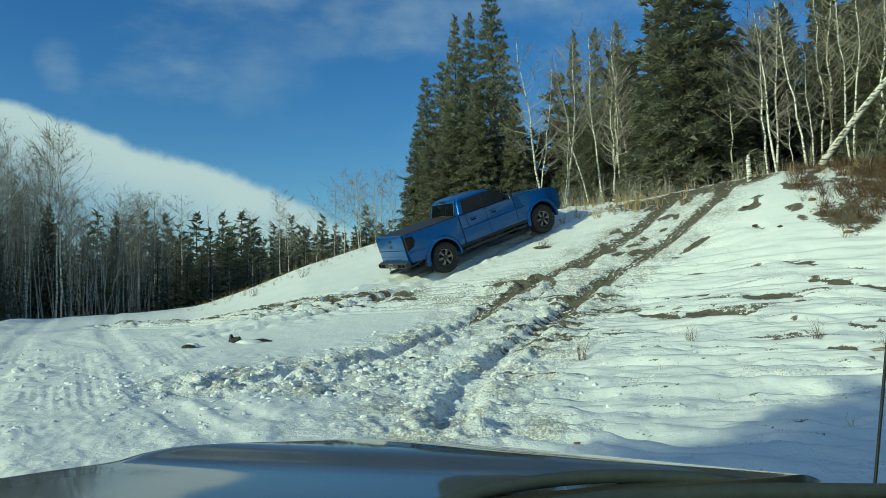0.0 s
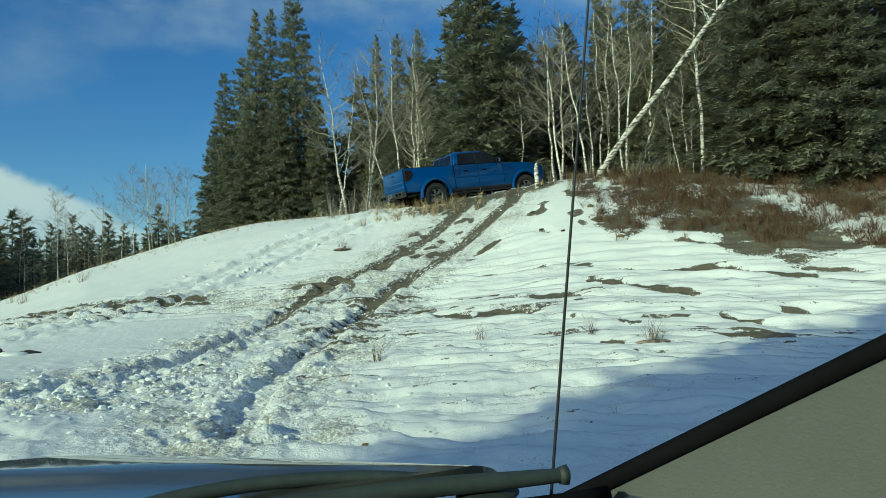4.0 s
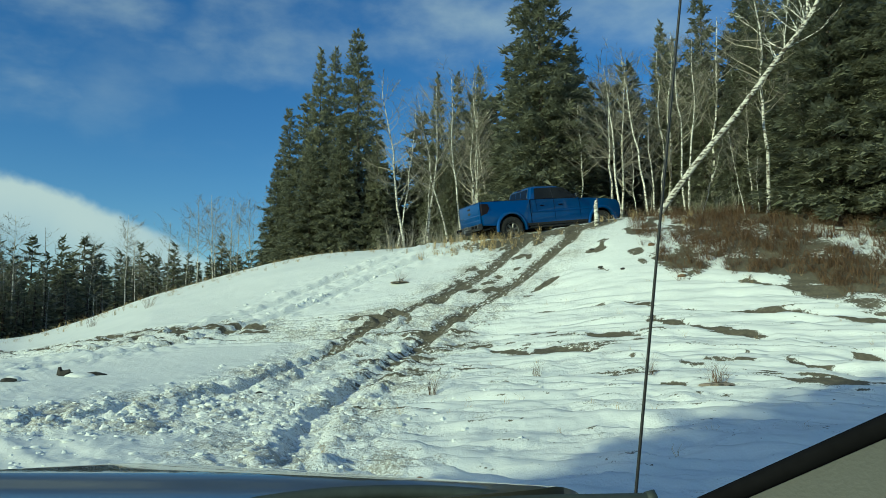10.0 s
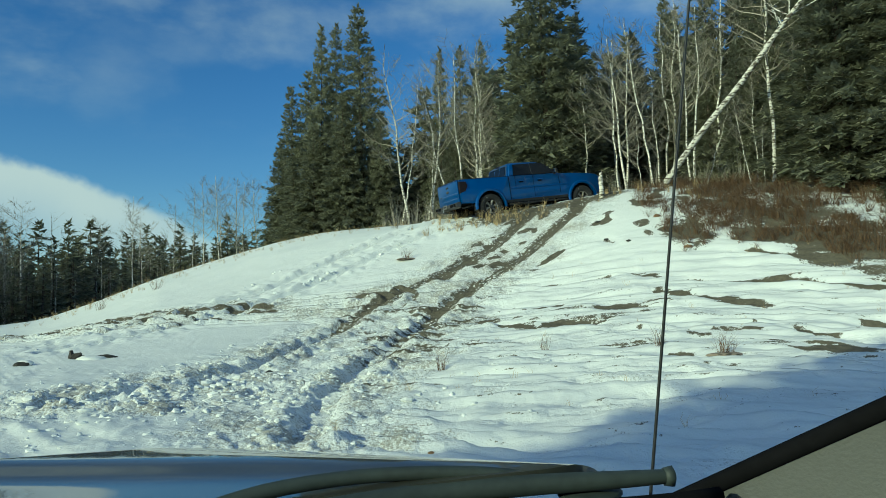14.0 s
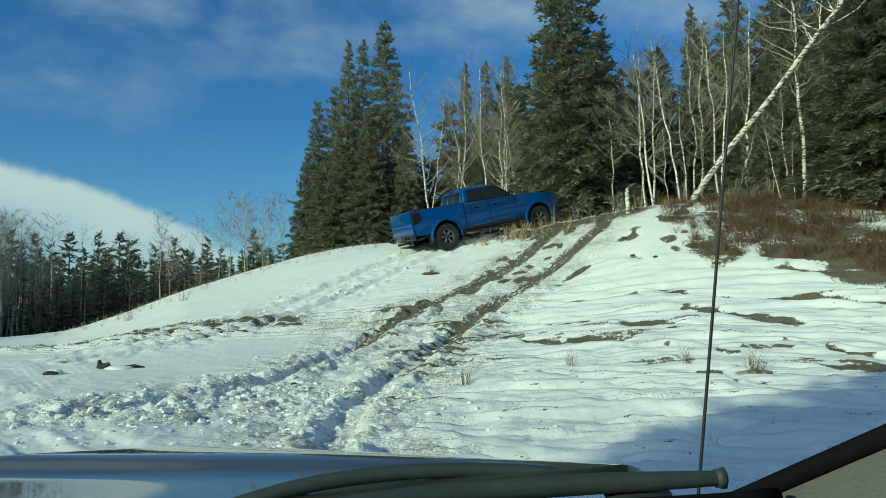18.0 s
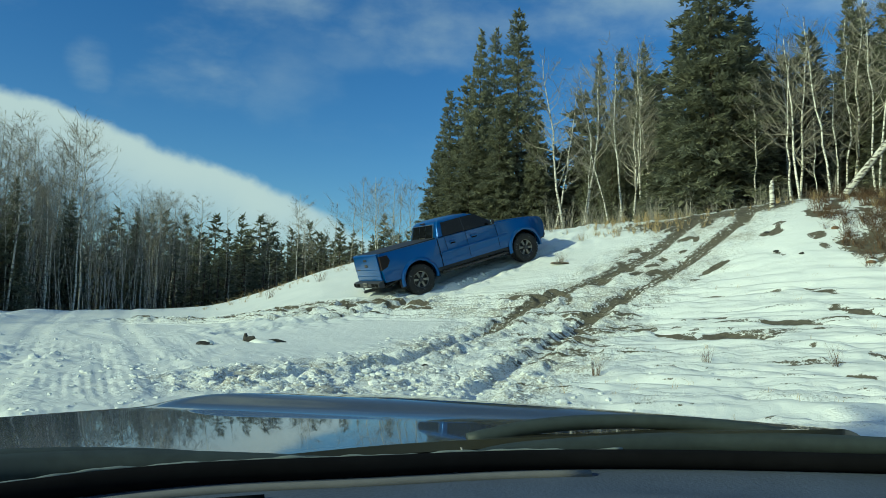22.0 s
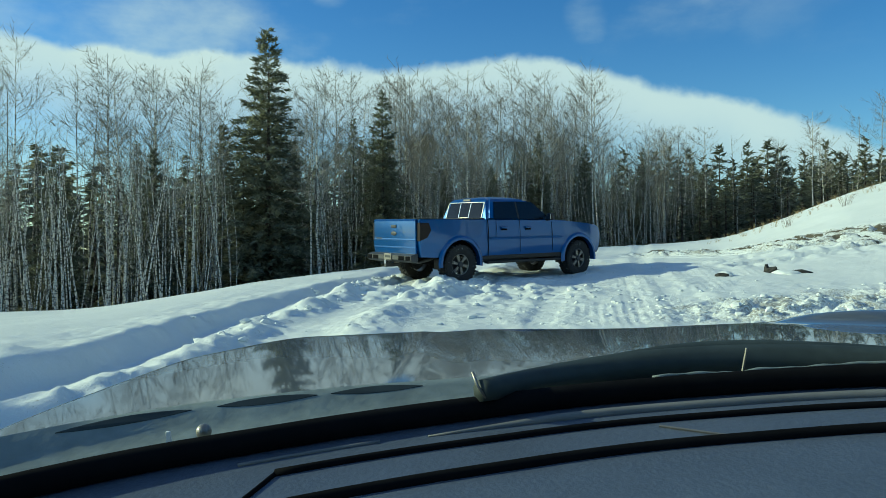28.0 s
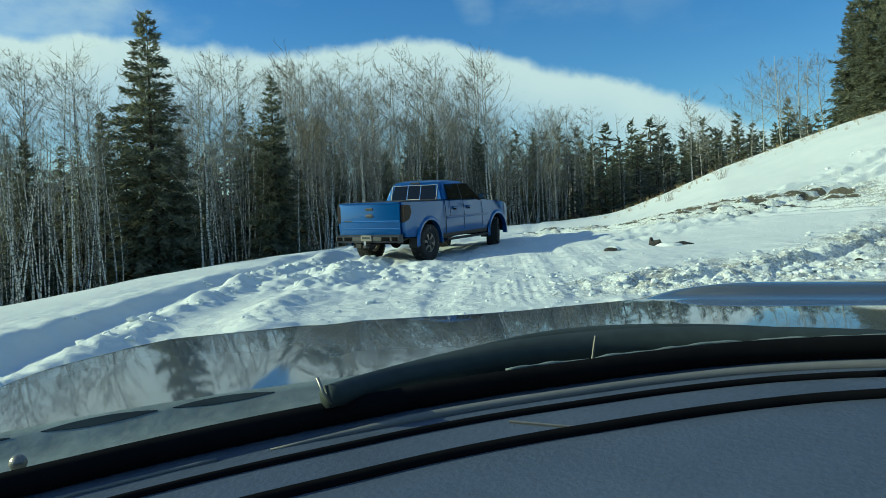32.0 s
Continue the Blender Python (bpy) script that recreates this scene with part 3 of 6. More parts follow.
    # earth under the brush and along the brow
    brow = soft(a, 24.0, 27) * soft(r + 1.2 * soft(a, 33, 40) - 2.2 * (1 - soft(a, 24, 28)) + 3.0 * rough(x, y, 0.5, 3, 81), 20.6, 21.4)
    dirt_shade += brow * (0.60 + 1.5 * rough(x, y, 0.8, 3, 82))
    rim = soft(a, 9, 13) * (1 - soft(a, 23, 27)) * np.exp(-((r - 25.2) / 0.7) ** 2)
    dirt_shade += rim * (0.55 + 0.9 * rough(x, y, 0.9, 3, 83))
    woods = soft(r, 30, 36) * soft(a, -6, 4)
    dirt_shade += woods * 0.45
    # lumps thrown up wherever the snow is churned
    broken = np.clip(churned, 0, 1) * (1 - soft(r, 24, 30))
    z = z + broken * (0.022 * np.tanh(8 * rough(x, y, 4.2, 3, 101)) + 0.045 * np.clip(rough(x, y, 2.0, 3, 102), -0.1, 0.5))
    return z, np.clip(dirt_shade, 0, 1), np.clip(churned, 0, 1)


def ground_z(x, y):
    return float(ground(np.array([float(x)]), np.array([float(y)]))[0][0])


def build_ground():
    az = np.concatenate([np.arange(-180, -85, 5.0), np.arange(-85, -66, 0.6), np.arange(-66, 48, 0.18), np.arange(48, 75, 0.6), np.arange(75, 180, 5.0)])
    ra = np.concatenate([[0.6, 1.4, 2.2, 3.0], np.exp(np.linspace(np.log(3.6), np.log(11), 130, endpoint=False)), np.linspace(11, 27, 290, endpoint=False), np.linspace(27, 34, 34), 34 * np.exp(np.linspace(0.03, np.log(3500 / 34), 50))])
    A, R = np.meshgrid(np.radians(az), ra, indexing="ij")
    X, Y = R * np.sin(A), R * np.cos(A)
    Z, D, C = ground(X.ravel(), Y.ravel())
    na, nr = len(az), len(ra)
    co = np.stack([X.ravel(), Y.ravel(), Z], 1)
    co = np.vstack([co, [[0, 0, 0]]])
    i, j = np.meshgrid(np.arange(na), np.arange(nr - 1), indexing="ij")
    k = (i + 1) % na
    quads = np.stack([i * nr + j, i * nr + j + 1, k * nr + j + 1, k * nr + j], -1).reshape(-1, 4)
    hub = np.stack([np.full(na, na * nr), np.arange(na) * nr, ((np.arange(na) + 1) % na) * nr], 1)
    me = bpy.data.meshes.new("ground")
    me.vertices.add(len(co))
    me.vertices.foreach_set("co", co.ravel())
    nl = quads.size + hub.size
    me.loops.add(nl)
    me.loops.foreach_set("vertex_index", np.concatenate([quads.ravel(), hub.ravel()]))
    me.polygons.add(len(quads) + len(hub))
    me.polygons.foreach_set("loop_start", np.concatenate([np.arange(len(quads)) * 4, quads.size + np.arange(len(hub)) * 3]))
    me.polygons.foreach_set("use_smooth", np.ones(len(quads) + len(hub), bool))
    me.update(calc_edges=True)
    me.validate()
    at = me.attributes.new("dirt_shade", "FLOAT", "POINT")
    at.data.foreach_set("value", np.append(D, 0.0))
    at = me.attributes.new("churn", "FLOAT", "POINT")
    at.data.foreach_set("value", np.append(C, 0.0))
    me.materials.append(SNOW)
    ob = new("ground", me)
    return tagged(ob, "snow-covered road and hillside with muddy wheel ruts", "ground", kind="structure")


build_ground()


# ---- trees ----
def join(pieces):
    """Vertices and faces of several pieces as one."""
    vs, fs = [], []
    for v, f in pieces:
        n = len(vs)
        vs += list(v)
        fs += [tuple(i + n for i in q) for q in f]
    return vs, fs


def spruce_meshes(rng, height=10.0, spread=2.1, levels=46, dense=1.0, gap=0.10, spray=1.0, fill=10.5):
    """Trunk and crown of a spruce: whorls of drooping limbs that carry sprays of needles."""
    lean = [rng.uniform(-0.1, 0.1) for _ in range(2)]
    pts = [(lean[0] * t * t, lean[1] * t * t, height * t - 0.5) for t in np.linspace(0, 1.0, 8)]
    tv, tf = tube(pts, [0.018 * height * (1 - 0.94 * t) for t in np.linspace(0, 1, 8)], 7)
    vs, fs = [], []
    bare = rng.uniform(0.02, 0.07)
    for k in range(levels):
        t = bare + (1 - bare) * (k / levels) ** 0.93
        z = height * t
        reach = spread * (1 - t) ** 0.78 * rng.uniform(0.80, 1.12) + 0.10
        count = max(3, int((4 + 6 * (1 - t)) * dense))
        turn = rng.uniform(0, 6.28)
        for b in range(count):
            if rng.random() < gap:
                continue
            a = turn + 6.283 * b / count + rng.uniform(-0.3, 0.3)
            L = reach * rng.uniform(0.62, 1.12)
            rise = 0.42 * t - 0.22 + rng.uniform(-0.20, 0.18)
            z = height * t + rng.uniform(-0.5, 0.5) * height / levels * 2.2
            ca, sa = math.cos(a), math.sin(a)
            n = max(3, int(L * fill * dense))
            for q in range(n):
                u = (q + rng.random()) / n
                if u < 0.12 and t < 0.8:
                    continue
                d = L * u
                zz = z + d * rise - 0.16 * L * u * u + 0.13 * L * max(0, u - 0.7) + rng.uniform(-0.09, 0.09)
                side = rng.uniform(-1, 1) * 0.24 * L * (1.05 - u) ** 0.7
                cx, cy = ca * d - sa * side, sa * d + ca * side
                size = (0.45 + 0.55 * (1 - t) ** 0.6) * (0.17 + (0.26 if spray < 1 else 0.17) * (1 - u)) * rng.uniform(0.75, 1.3) * (0.75 + 0.02 * height) * spray
                w = a + side * 1.3 / max(L, 0.3) + rng.uniform(-0.5, 0.5)
                fx, fy = math.cos(w), math.sin(w)
                hang = -rng.uniform(0.15, 0.75)
                tilt = rng.uniform(-0.5, 0.5)
                i = len(vs)
                hw = size * (0.40 if spray > 1 else 0.30)
                vs += [(cx - fx * size * 0.5, cy - fy * size * 0.5, zz + 0.02),
                       (cx - fy * hw, cy + fx * hw, zz + tilt * hw - 0.2 * size),
                       (cx + fx * size, cy + fy * size, zz + hang * size),
                       (cx + fy * hw, cy - fx * hw, zz - tilt * hw - 0.2 * size)]
                fs += [(i, i + 1, i + 2), (i, i + 2, i + 3)]
    return mesh_of("spruce_trunk", tv, tf, True), mesh_of("spruce_crown", vs, fs)


def fine_spruce_meshes(rng, height=10.0, spread=2.5, levels=46, fill=42, taper=0.72, tuft=1.0, whorls=5):
    """Trunk and crown of a spruce seen close: whorls of drooping limbs, each a flat fan of small tufts, thick towards the tips."""
    lean = [rng.uniform(-0.08, 0.08) for _ in range(2)]
    pts = [(lean[0] * t * t, lean[1] * t * t, height * t - 0.5) for t in np.linspace(0, 1.0, 8)]
    tv, tf = tube(pts, [0.016 * height * (1 - 0.95 * t) for t in np.linspace(0, 1, 8)], 7)
    vs, fs = [], []
    lobes = [(rng.uniform(0, 6.28), rng.uniform(0.0, 0.9), rng.uniform(-0.22, 0.22)) for _ in range(9)]
    for k in range(levels):
        t = 0.03 + 0.97 * (k / levels) ** 0.95
        whorl = spread * min((1 - t) ** taper, 0.10 + 1.9 * (1 - t)) * rng.uniform(0.84, 1.10) + 0.09
        count = whorls + int(6 * (1 - t))
        turn = rng.uniform(0, 6.28)
        for b in range(count):
            if rng.random() < 0.07:
                continue
            a = turn + 6.283 * b / count + rng.uniform(-0.28, 0.28)
            swell = sum(w * max(0.0, math.cos(a - la)) * max(0.0, 1 - abs(t - lt) / 0.16) for la, lt, w in lobes)
            L = whorl * (1 + swell) * rng.uniform(0.66, 1.12)
            rise = 0.62 * t - 0.30 + rng.uniform(-0.14, 0.14)
            z = height * t + rng.uniform(-0.5, 0.5) * height / levels * 1.6
            ca, sa = math.cos(a), math.sin(a)
            for q in range(int(L * fill) + (7 if tuft == 1 else 4)):
                u = rng.random() ** 0.62
                d = L * u
                side = rng.gauss(0, 0.5) * 0.30 * L * (1.12 - u) ** 0.8
                zz = z + d * rise - 0.20 * L * u * u + 0.22 * L * max(0, u - 0.62) + rng.uniform(-0.10, 0.05) * (0.5 + L * 0.4) - 0.25 * abs(side)
                cx, cy = ca * d - sa * side, sa * d + ca * side
                size = (0.115 + 0.06 * (1 - t)) * rng.uniform(0.65, 1.5) * tuft
                w = a + (0.9 if side > 0 else -0.9) * min(1.0, abs(side) * 4 / (L + 0.2)) + rng.uniform(-0.9, 0.9)
                fx, fy = math.cos(w), math.sin(w)
                hang = rng.uniform(-0.95, 0.55) + 0.5 * t
                tilt = rng.uniform(-0.8, 0.8)
                hw = size * rng.uniform(0.22, 0.36)
                i = len(vs)
                vs += [(cx - fy * hw - fx * size * 0.3, cy + fx * hw - fy * size * 0.3, zz + tilt * hw), (cx + fy * hw - fx * size * 0.3, cy - fx * hw - fy * size * 0.3, zz - tilt * hw), (cx + fx * size, cy + fy * size, zz + hang * size)]
                fs.append((i, i + 1, i + 2))
    return mesh_of("spruce_trunk", tv, tf, True), mesh_of("spruce_crown", vs, fs)


def limb(rng, start, way, length, r0, sides, steps, bend):
    pts, p, d = [Vector(start)], Vector(start), Vector(way).normalized()
    for s in range(steps):
        d = (d + Vector((rng.uniform(-bend, bend), rng.uniform(-bend, bend), rng.uniform(-bend * 0.3, bend) + 0.05))).normalized()
        p = p + d * (length / steps)
        pts.append(p.copy())
    return pts, [max(r0 * (1 - 0.85 * i / steps), 0.003) for i in range(steps + 1)]


def aspen_meshes(rng, height=9.0, thick=0.085, first=0.45, limbs=26, twiggy=1.0, bend=0.05):
    """Trunk and bare crown of an aspen."""
    pts, radii = [], []
    x = y = 0.0
    for k in range(12):
        t = k / 11
        pts.append((x, y, height * t - 0.3))
        radii.append(thick * (1 - 0.88 * t) ** 0.9)
        x += rng.uniform(-bend, bend) * height * 0.12
        y += rng.uniform(-bend, bend) * height * 0.12
    tv, tf = tube(pts, radii, 7)
    crown = []
    for k in range(limbs):
        t = first + (0.97 - first) * (k / limbs) ** 0.9
        i = t * 11
        lo = Vector(pts[int(i)])
        hi = Vector(pts[min(int(i) + 1, 11)])
        base = lo.lerp(hi, i - int(i))
        a = rng.uniform(0, 6.28)
        up = rng.uniform(0.05, 0.85)
        L = height * (0.10 + 0.22 * (1 - t)) * rng.uniform(0.6, 1.3)
        lp, lr = limb(rng, base, (math.cos(a), math.sin(a), up), L, thick * 0.46 * (1.2 - t), 4, 4, 0.34)
        crown.append(tube(lp, lr, 3, False))
        for q in range(int(7 * twiggy)):
            u = rng.uniform(0.2, 1.0) * 4
            b = lp[int(min(u, 3))].lerp(lp[min(int(u) + 1, 4)], u - int(u))
            aa = a + rng.uniform(-1.5, 1.5)
            tp, tr = limb(rng, b, (math.cos(aa), math.sin(aa), rng.uniform(-0.35, 1.0)), L * rng.uniform(0.28, 0.6), 0.008, 3, 2, 0.3)
            o = Vector((-math.sin(aa + 0.6), math.cos(aa + 0.6), 0.2)) * 0.010
            crown.append(([tp[0] - o, tp[0] + o, tp[1] + o * 0.7, tp[1] - o * 0.7, tp[2]], [(0, 1, 2, 3), (3, 2, 4)]))
            for s in range(4):
                bb = tp[s % 2].lerp(tp[s % 2 + 1], rng.random())
                ab = aa + rng.uniform(-1.4, 1.4)
                e = bb + Vector((math.cos(ab), math.sin(ab), rng.uniform(-0.5, 1.0))).normalized() * L * rng.uniform(0.14, 0.32)
                o = Vector((-math.sin(ab), math.cos(ab), 0)) * 0.0085
                crown.append(([bb - o, bb + o, e], [(0, 1, 2)]))
    cv, cf = join(crown)
    return mesh_of("aspen_trunk", tv, tf, True), mesh_of("aspen_crown", cv, cf)


def tree(name, meshes, mats, label, group):
    root = new(name)
    part("trunk", meshes[0], mats[0], root)
    part("crown", meshes[1], mats[1], root)
    return tagged(root, label, "tree", group)


def stand(root, x, y, grow, lean_x=0.0, lean_y=0.0, turn=0.0, sink=0.15, wide=1.0):
    """A copy of a tree with its foot at x, y; grow scales it; its top leans by so many metres per metre."""
    z = ground_z(x, y) - sink
    tip = Vector((lean_x, lean_y, 1)).normalized()
    q = Vector((0, 0, 1)).rotation_difference(tip)
    m = Matrix.Translation((x, y, z)) @ q.to_matrix().to_4x4() @ Matrix.Rotation(turn, 4, "Z")
    ob = copy_thing(root, m)
    ob.scale = (grow * wide, grow * wide, grow)
    return ob


rng = random.Random(5)
SPRUCES = [tree("spruce", fine_spruce_meshes(rng, 10, sp, n, f, tp), (SPRUCE_BARK, NEEDLE), "dense dark green spruce with drooping boughs", "spruces")
           for sp, n, f, tp in ((2.5, 50, 46, 0.70), (2.4, 48, 44, 0.78), (2.6, 50, 50, 0.64), (2.4, 52, 44, 0.86))]
THIN = [tree("spruce", fine_spruce_meshes(rng, 10, sp, n, f, 0.8), (SPRUCE_BARK, NEEDLE), "slim dark spruce among bare trees", "spruces")
        for sp, n, f in ((1.6, 42, 24), (1.4, 40, 24))]
ASPENS = [tree("aspen", aspen_meshes(rng, 9, th, f, n, w), (BARK, TWIG), "leafless aspen with a pale slim trunk", "aspens")
          for th, f, n, w in ((0.060, 0.46, 26, 1.0), (0.050, 0.52, 22, 1.0), (0.068, 0.42, 26, 1.0), (0.048, 0.54, 20, 1.0), (0.054, 0.38, 24, 1.0))]
BIRCHES = [tree("birch", aspen_meshes(rng, 9, th, f, n, w, 0.13), (BIRCH, TWIG), "leafless birch with a white trunk on the hilltop", "birches")
           for th, f, n, w in ((0.085, 0.36, 34, 0.9), (0.065, 0.42, 28, 0.9), (0.072, 0.48, 32, 1.0))]
PROTOTYPES = SPRUCES + THIN + ASPENS + BIRCHES

# spruces on the hill: x, y, height of the top, girth, kind
for k, (x, y, top, w, kind) in enumerate(((3.26, 41.9, 19.85, .74, 0), (0.94, 43.05, 19.1, .60, 3), (1.83, 44.5, 19.9, .55, 1), (-0.6, 44.05, 15.8, .74, 1), (-1.39, 44.5, 12.7, .95, 3), (0.2, 46.0, 17.3, .70, 0), (2.2, 40.9, 14.2, .80, 2),
                                          (4.1, 40.6, 13.4, .85, 1), (0.5, 41.5, 12.6, .95, 2), (-0.5, 42.2, 11.2, 1.0, 0), (7.4, 40.4, 17.0, .52, 3), (8.3, 39.3, 16.8, .52, 1), (9.4, 38.0, 16.6, .58, 3), (6.5, 41.6, 12.2, .70, 1), (7.6, 37.6, 12.4, .72, 0),
                                          (10.6, 31.4, 20.3, .86, 2), (9.8, 33.4, 14.6, .90, 0), (12.9, 33.7, 16.5, .80, 1), (11.6, 35.8, 16.0, .75, 3), (17.55, 33.8, 17.9, .66, 3), (18.3, 31.3, 18.6, .72, 1), (17.3, 36.2, 16.4, .66, 3), (15.2, 35.4, 15.2, .75, 0),
                                          (14.2, 38.0, 15.0, .75, 1), (20.4, 30.4, 18.4, .80, 0), (22.0, 33.6, 19.5, .80, 2), (19.8, 37.0, 18.5, .80, 1), (16.9, 20.9, 16.2, 1.05, 2), (18.3, 23.4, 17.4, 1.0, 0), (19.9, 20.6, 17.0, 1.05, 1), (18.6, 26.6, 17.0, .90, 3),
                                          (21.0, 24.4, 18.0, 1.0, 2), (20.8, 27.6, 18.0, .90, 0), (22.6, 21.8, 18.0, 1.0, 1), (23.6, 27.4, 18.5, .90, 3), (15.9, 25.2, 12.0, .75, 1), (16.4, 28.0, 13.4, .80, 0), (17.9, 18.9, 14.5, 1.0, 0), (21.4, 18.6, 16.0, 1.0, 2))):
    stand(SPRUCES[kind], x, y, (top - ground_z(x, y) + 0.15) / 10.0, turn=k * 2.1, wide=w, lean_x=0.012 if k % 3 else -0.008)
# spruces in the wood across the road
for k, (x, y, h) in enumerate(((-25.8, 20.85, 10.7), (-23.2, 25.2, 7.9), (-25.5, 25.7, 7.2), (-20.6, 34.5, 6.4), (-23.5, 37.4, 6.9), (-23.7, 29.9, 5.2), (-31.0, 22.4, 7.4), (-30.0, 20.4, 6.2),
                               (-26.5, 20.1, 6.2), (-30.4, 26.3, 6.6), (-27.4, 39.6, 5.4), (-28.2, 17.0, 5.8), (-30.5, 14.2, 6.0), (-27.4, 23.0, 4.6), (-33.5, 19.4, 6.8), (-21.6, 31.5, 4.6), (-20.5, 39.5, 6.2),
                               (-29.0, 30.2, 6.4), (-24.4, 33.6, 5.2), (-22.5, 42.5, 7.0), (-19.5, 45.5, 6.6), (-26.0, 46.5, 8.0), (-31.5, 33.5, 7.0))):
    stand((SPRUCES + THIN)[(k * 5) % 6] if k > 1 else SPRUCES[(1, 3)[k]], x, y, (h + float(hollow(x, y))) / 10.0, turn=k * 1.7, wide=(1.0, 0.85)[k] if k < 2 else 0.85)

# birches of the hill: x, y, height of the top, lean of the top in metres
for k, (x, y, top, lx) in enumerate(((5.17, 36.7, 15.4, -.64), (6.62, 32.4, 13.4, -1.33), (7.13, 33.3, 14.4, .07), (7.66, 32.2, 12.5, -.31), (4.84, 38.8, 14.6, .73), (6.41, 37.5, 15.9, .5), (8.6, 36.1, 15.8, -.2), (9.4, 36.9, 15.6, -.1),
                                     (12.45, 28.5, 13.2, -.21), (12.39, 27.4, 13.0, -.09), (12.5, 26.3, 9.4, -.1), (12.9, 26.1, 13.2, -.54), (13.62, 26.9, 11.4, -.59), (13.34, 24.2, 13.0, -.6), (13.33, 23.8, 12.9, .12), (14.7, 21.6, 14.6, .24),
                                     (13.88, 21.5, 9.0, -.24), (14.48, 21.7, 7.8, .08), (16.4, 21.2, 10.6, -.5), (14.0, 24.4, 9.4, 1.0), (11.6, 29.4, 12.2, .1), (13.5, 30.1, 14.0, 0), (15.2, 29.6, 14.6, .1), (16.2, 27.4, 15.4, .2), (14.6, 33.0, 15.6, 0),
                                     (15.4, 23.4, 11.0, .3), (17.4, 22.6, 12.4, -.3), (16.5, 31.2, 16.2, 0), (5.7, 35.0, 11.0, .2), (8.0, 34.4, 13.0, .2))):
    h = top - ground_z(x, y) + 0.15
    stand(BIRCHES[k % 3], x, y, h / 9.0, lx / h, 0.0, k * 1.3, wide=0.85)
# aspens behind the shoulder of the hill
for k, (x, y, h) in enumerate(((-10.3, 48.9, 7.4), (-5.9, 45.6, 7.0), (-4.7, 43.8, 6.8), (-6.7, 47.6, 7.0), (-3.5, 45.9, 6.6), (-2.9, 50.0, 7.6), (-13.8, 54.3, 7.3), (-4.1, 47.5, 7.4), (-5.3, 50.5, 7.8), (-8.6, 52, 7.2),
                               (-9.4, 47.0, 5.4), (-1.6, 48.5, 7.6), (-12.0, 58, 7.5))):
    stand(ASPENS[k % 5], x, y, h / 9.0, rng.uniform(-.05, .05), 0, k * 0.9)

# the wood across the road
count = 0
while count < 265:
    t = rng.random() ** 0.8
    y = 5 + 48 * t
    edge_x = -23.6 + 0.20 * max(0, y - 10) - 0.0011 * max(0, y - 10) ** 2
    x = edge_x - 15 * rng.random() ** 1.35
    if (y < 9 and x > -25) or (abs(math.degrees(math.atan2(x, y)) + 51) < 2.4 and x > -27) or (abs(math.degrees(math.atan2(x, y)) + 42.6) < 1.6 and x > -24):
        continue
    a, r = math.degrees(math.atan2(x, y)), math.hypot(x, y)
    rise = 0.25 if a < -26.3 else 0.165
    h = min(1.6 + r * rise - ground_z(x, y), 11.0 + float(hollow(x, y))) * (rng.uniform(0.90, 1.04) if rng.random() < 0.45 else rng.uniform(0.66, 0.90))
    if rng.random() < 0.22:
        h *= 0.62
    stand(ASPENS[rng.randrange(5)], x, y, h / 9.0, rng.uniform(-.06, .06), rng.uniform(-.04, .04), rng.uniform(0, 6.28), wide=rng.uniform(0.75, 1.05))
    count += 1
# a few unseen spruces added behind the car, so that their shade falls on the slope
for x, y, h, w in ((-13.5, -3.4, 13.0, .74), (-17.0, -5.6, 14.0, .76), (-19.5, -6.0, 14.5, .8)):
    stand(SPRUCES[int(h) % 4], x, y, h / 10.0, wide=w)
for ob in PROTOTYPES:
    for o in ob.children_recursive:
        bpy.data.objects.remove(o)
    bpy.data.objects.remove(ob)


def poles():
    """Slender stems that stand thick between the larger aspens."""
    r6 = random.Random(44)
    out = []
    for k in range(880):
        y = 5 + 50 * r6.random() ** 0.85
        x = -23.6 + 0.20 * max(0, y - 10) - 0.0011 * max(0, y - 10) ** 2 - 0.3 - 9 * r6.random()
        if (y < 9 and x > -25) or (abs(math.degrees(math.atan2(x, y)) + 51) < 2.0 and x > -27) or (abs(math.degrees(math.atan2(x, y)) + 42.6) < 1.4 and x > -24):
            continue
        h, z = r6.uniform(3.2, 6.2) + float(hollow(x, y)), ground_z(x, y) - 0.2
        lx, ly, cx, cy = (r6.gauss(0, 0.45) for _ in range(4))
        pts = [(x + lx * t + cx * t * (1 - t), y + ly * t + cy * t * (1 - t), z + h * t) for t in (0, 0.25, 0.5, 0.75, 1.0)]
        out.append(tube(pts, [0.027 * (1 - 0.8 * t) * h / 6 for t in (0, 0.25, 0.5, 0.75, 1.0)], 4, False))
        for q in range(13):
            t = r6.uniform(0.25, 1.0)
            a = r6.uniform(0, 6.28)
            L = r6.uniform(0.3, 0.9)
            p = Vector((x + lx * t + cx * t * (1 - t), y + ly * t + cy * t * (1 - t), z + h * t))
            o = Vector((-math.sin(a), math.cos(a), 0)) * 0.009
            out.append(([p - o, p + o, p + Vector((math.cos(a), math.sin(a), r6.uniform(0.3, 1.2))) * L], [(0, 1, 2)]))
    tagged(part("thin_stems", mesh_of("thin_stems", *join(out)), BARK, None), "thicket of slender pale aspen stems", "thicket", kind="stuff")


poles()


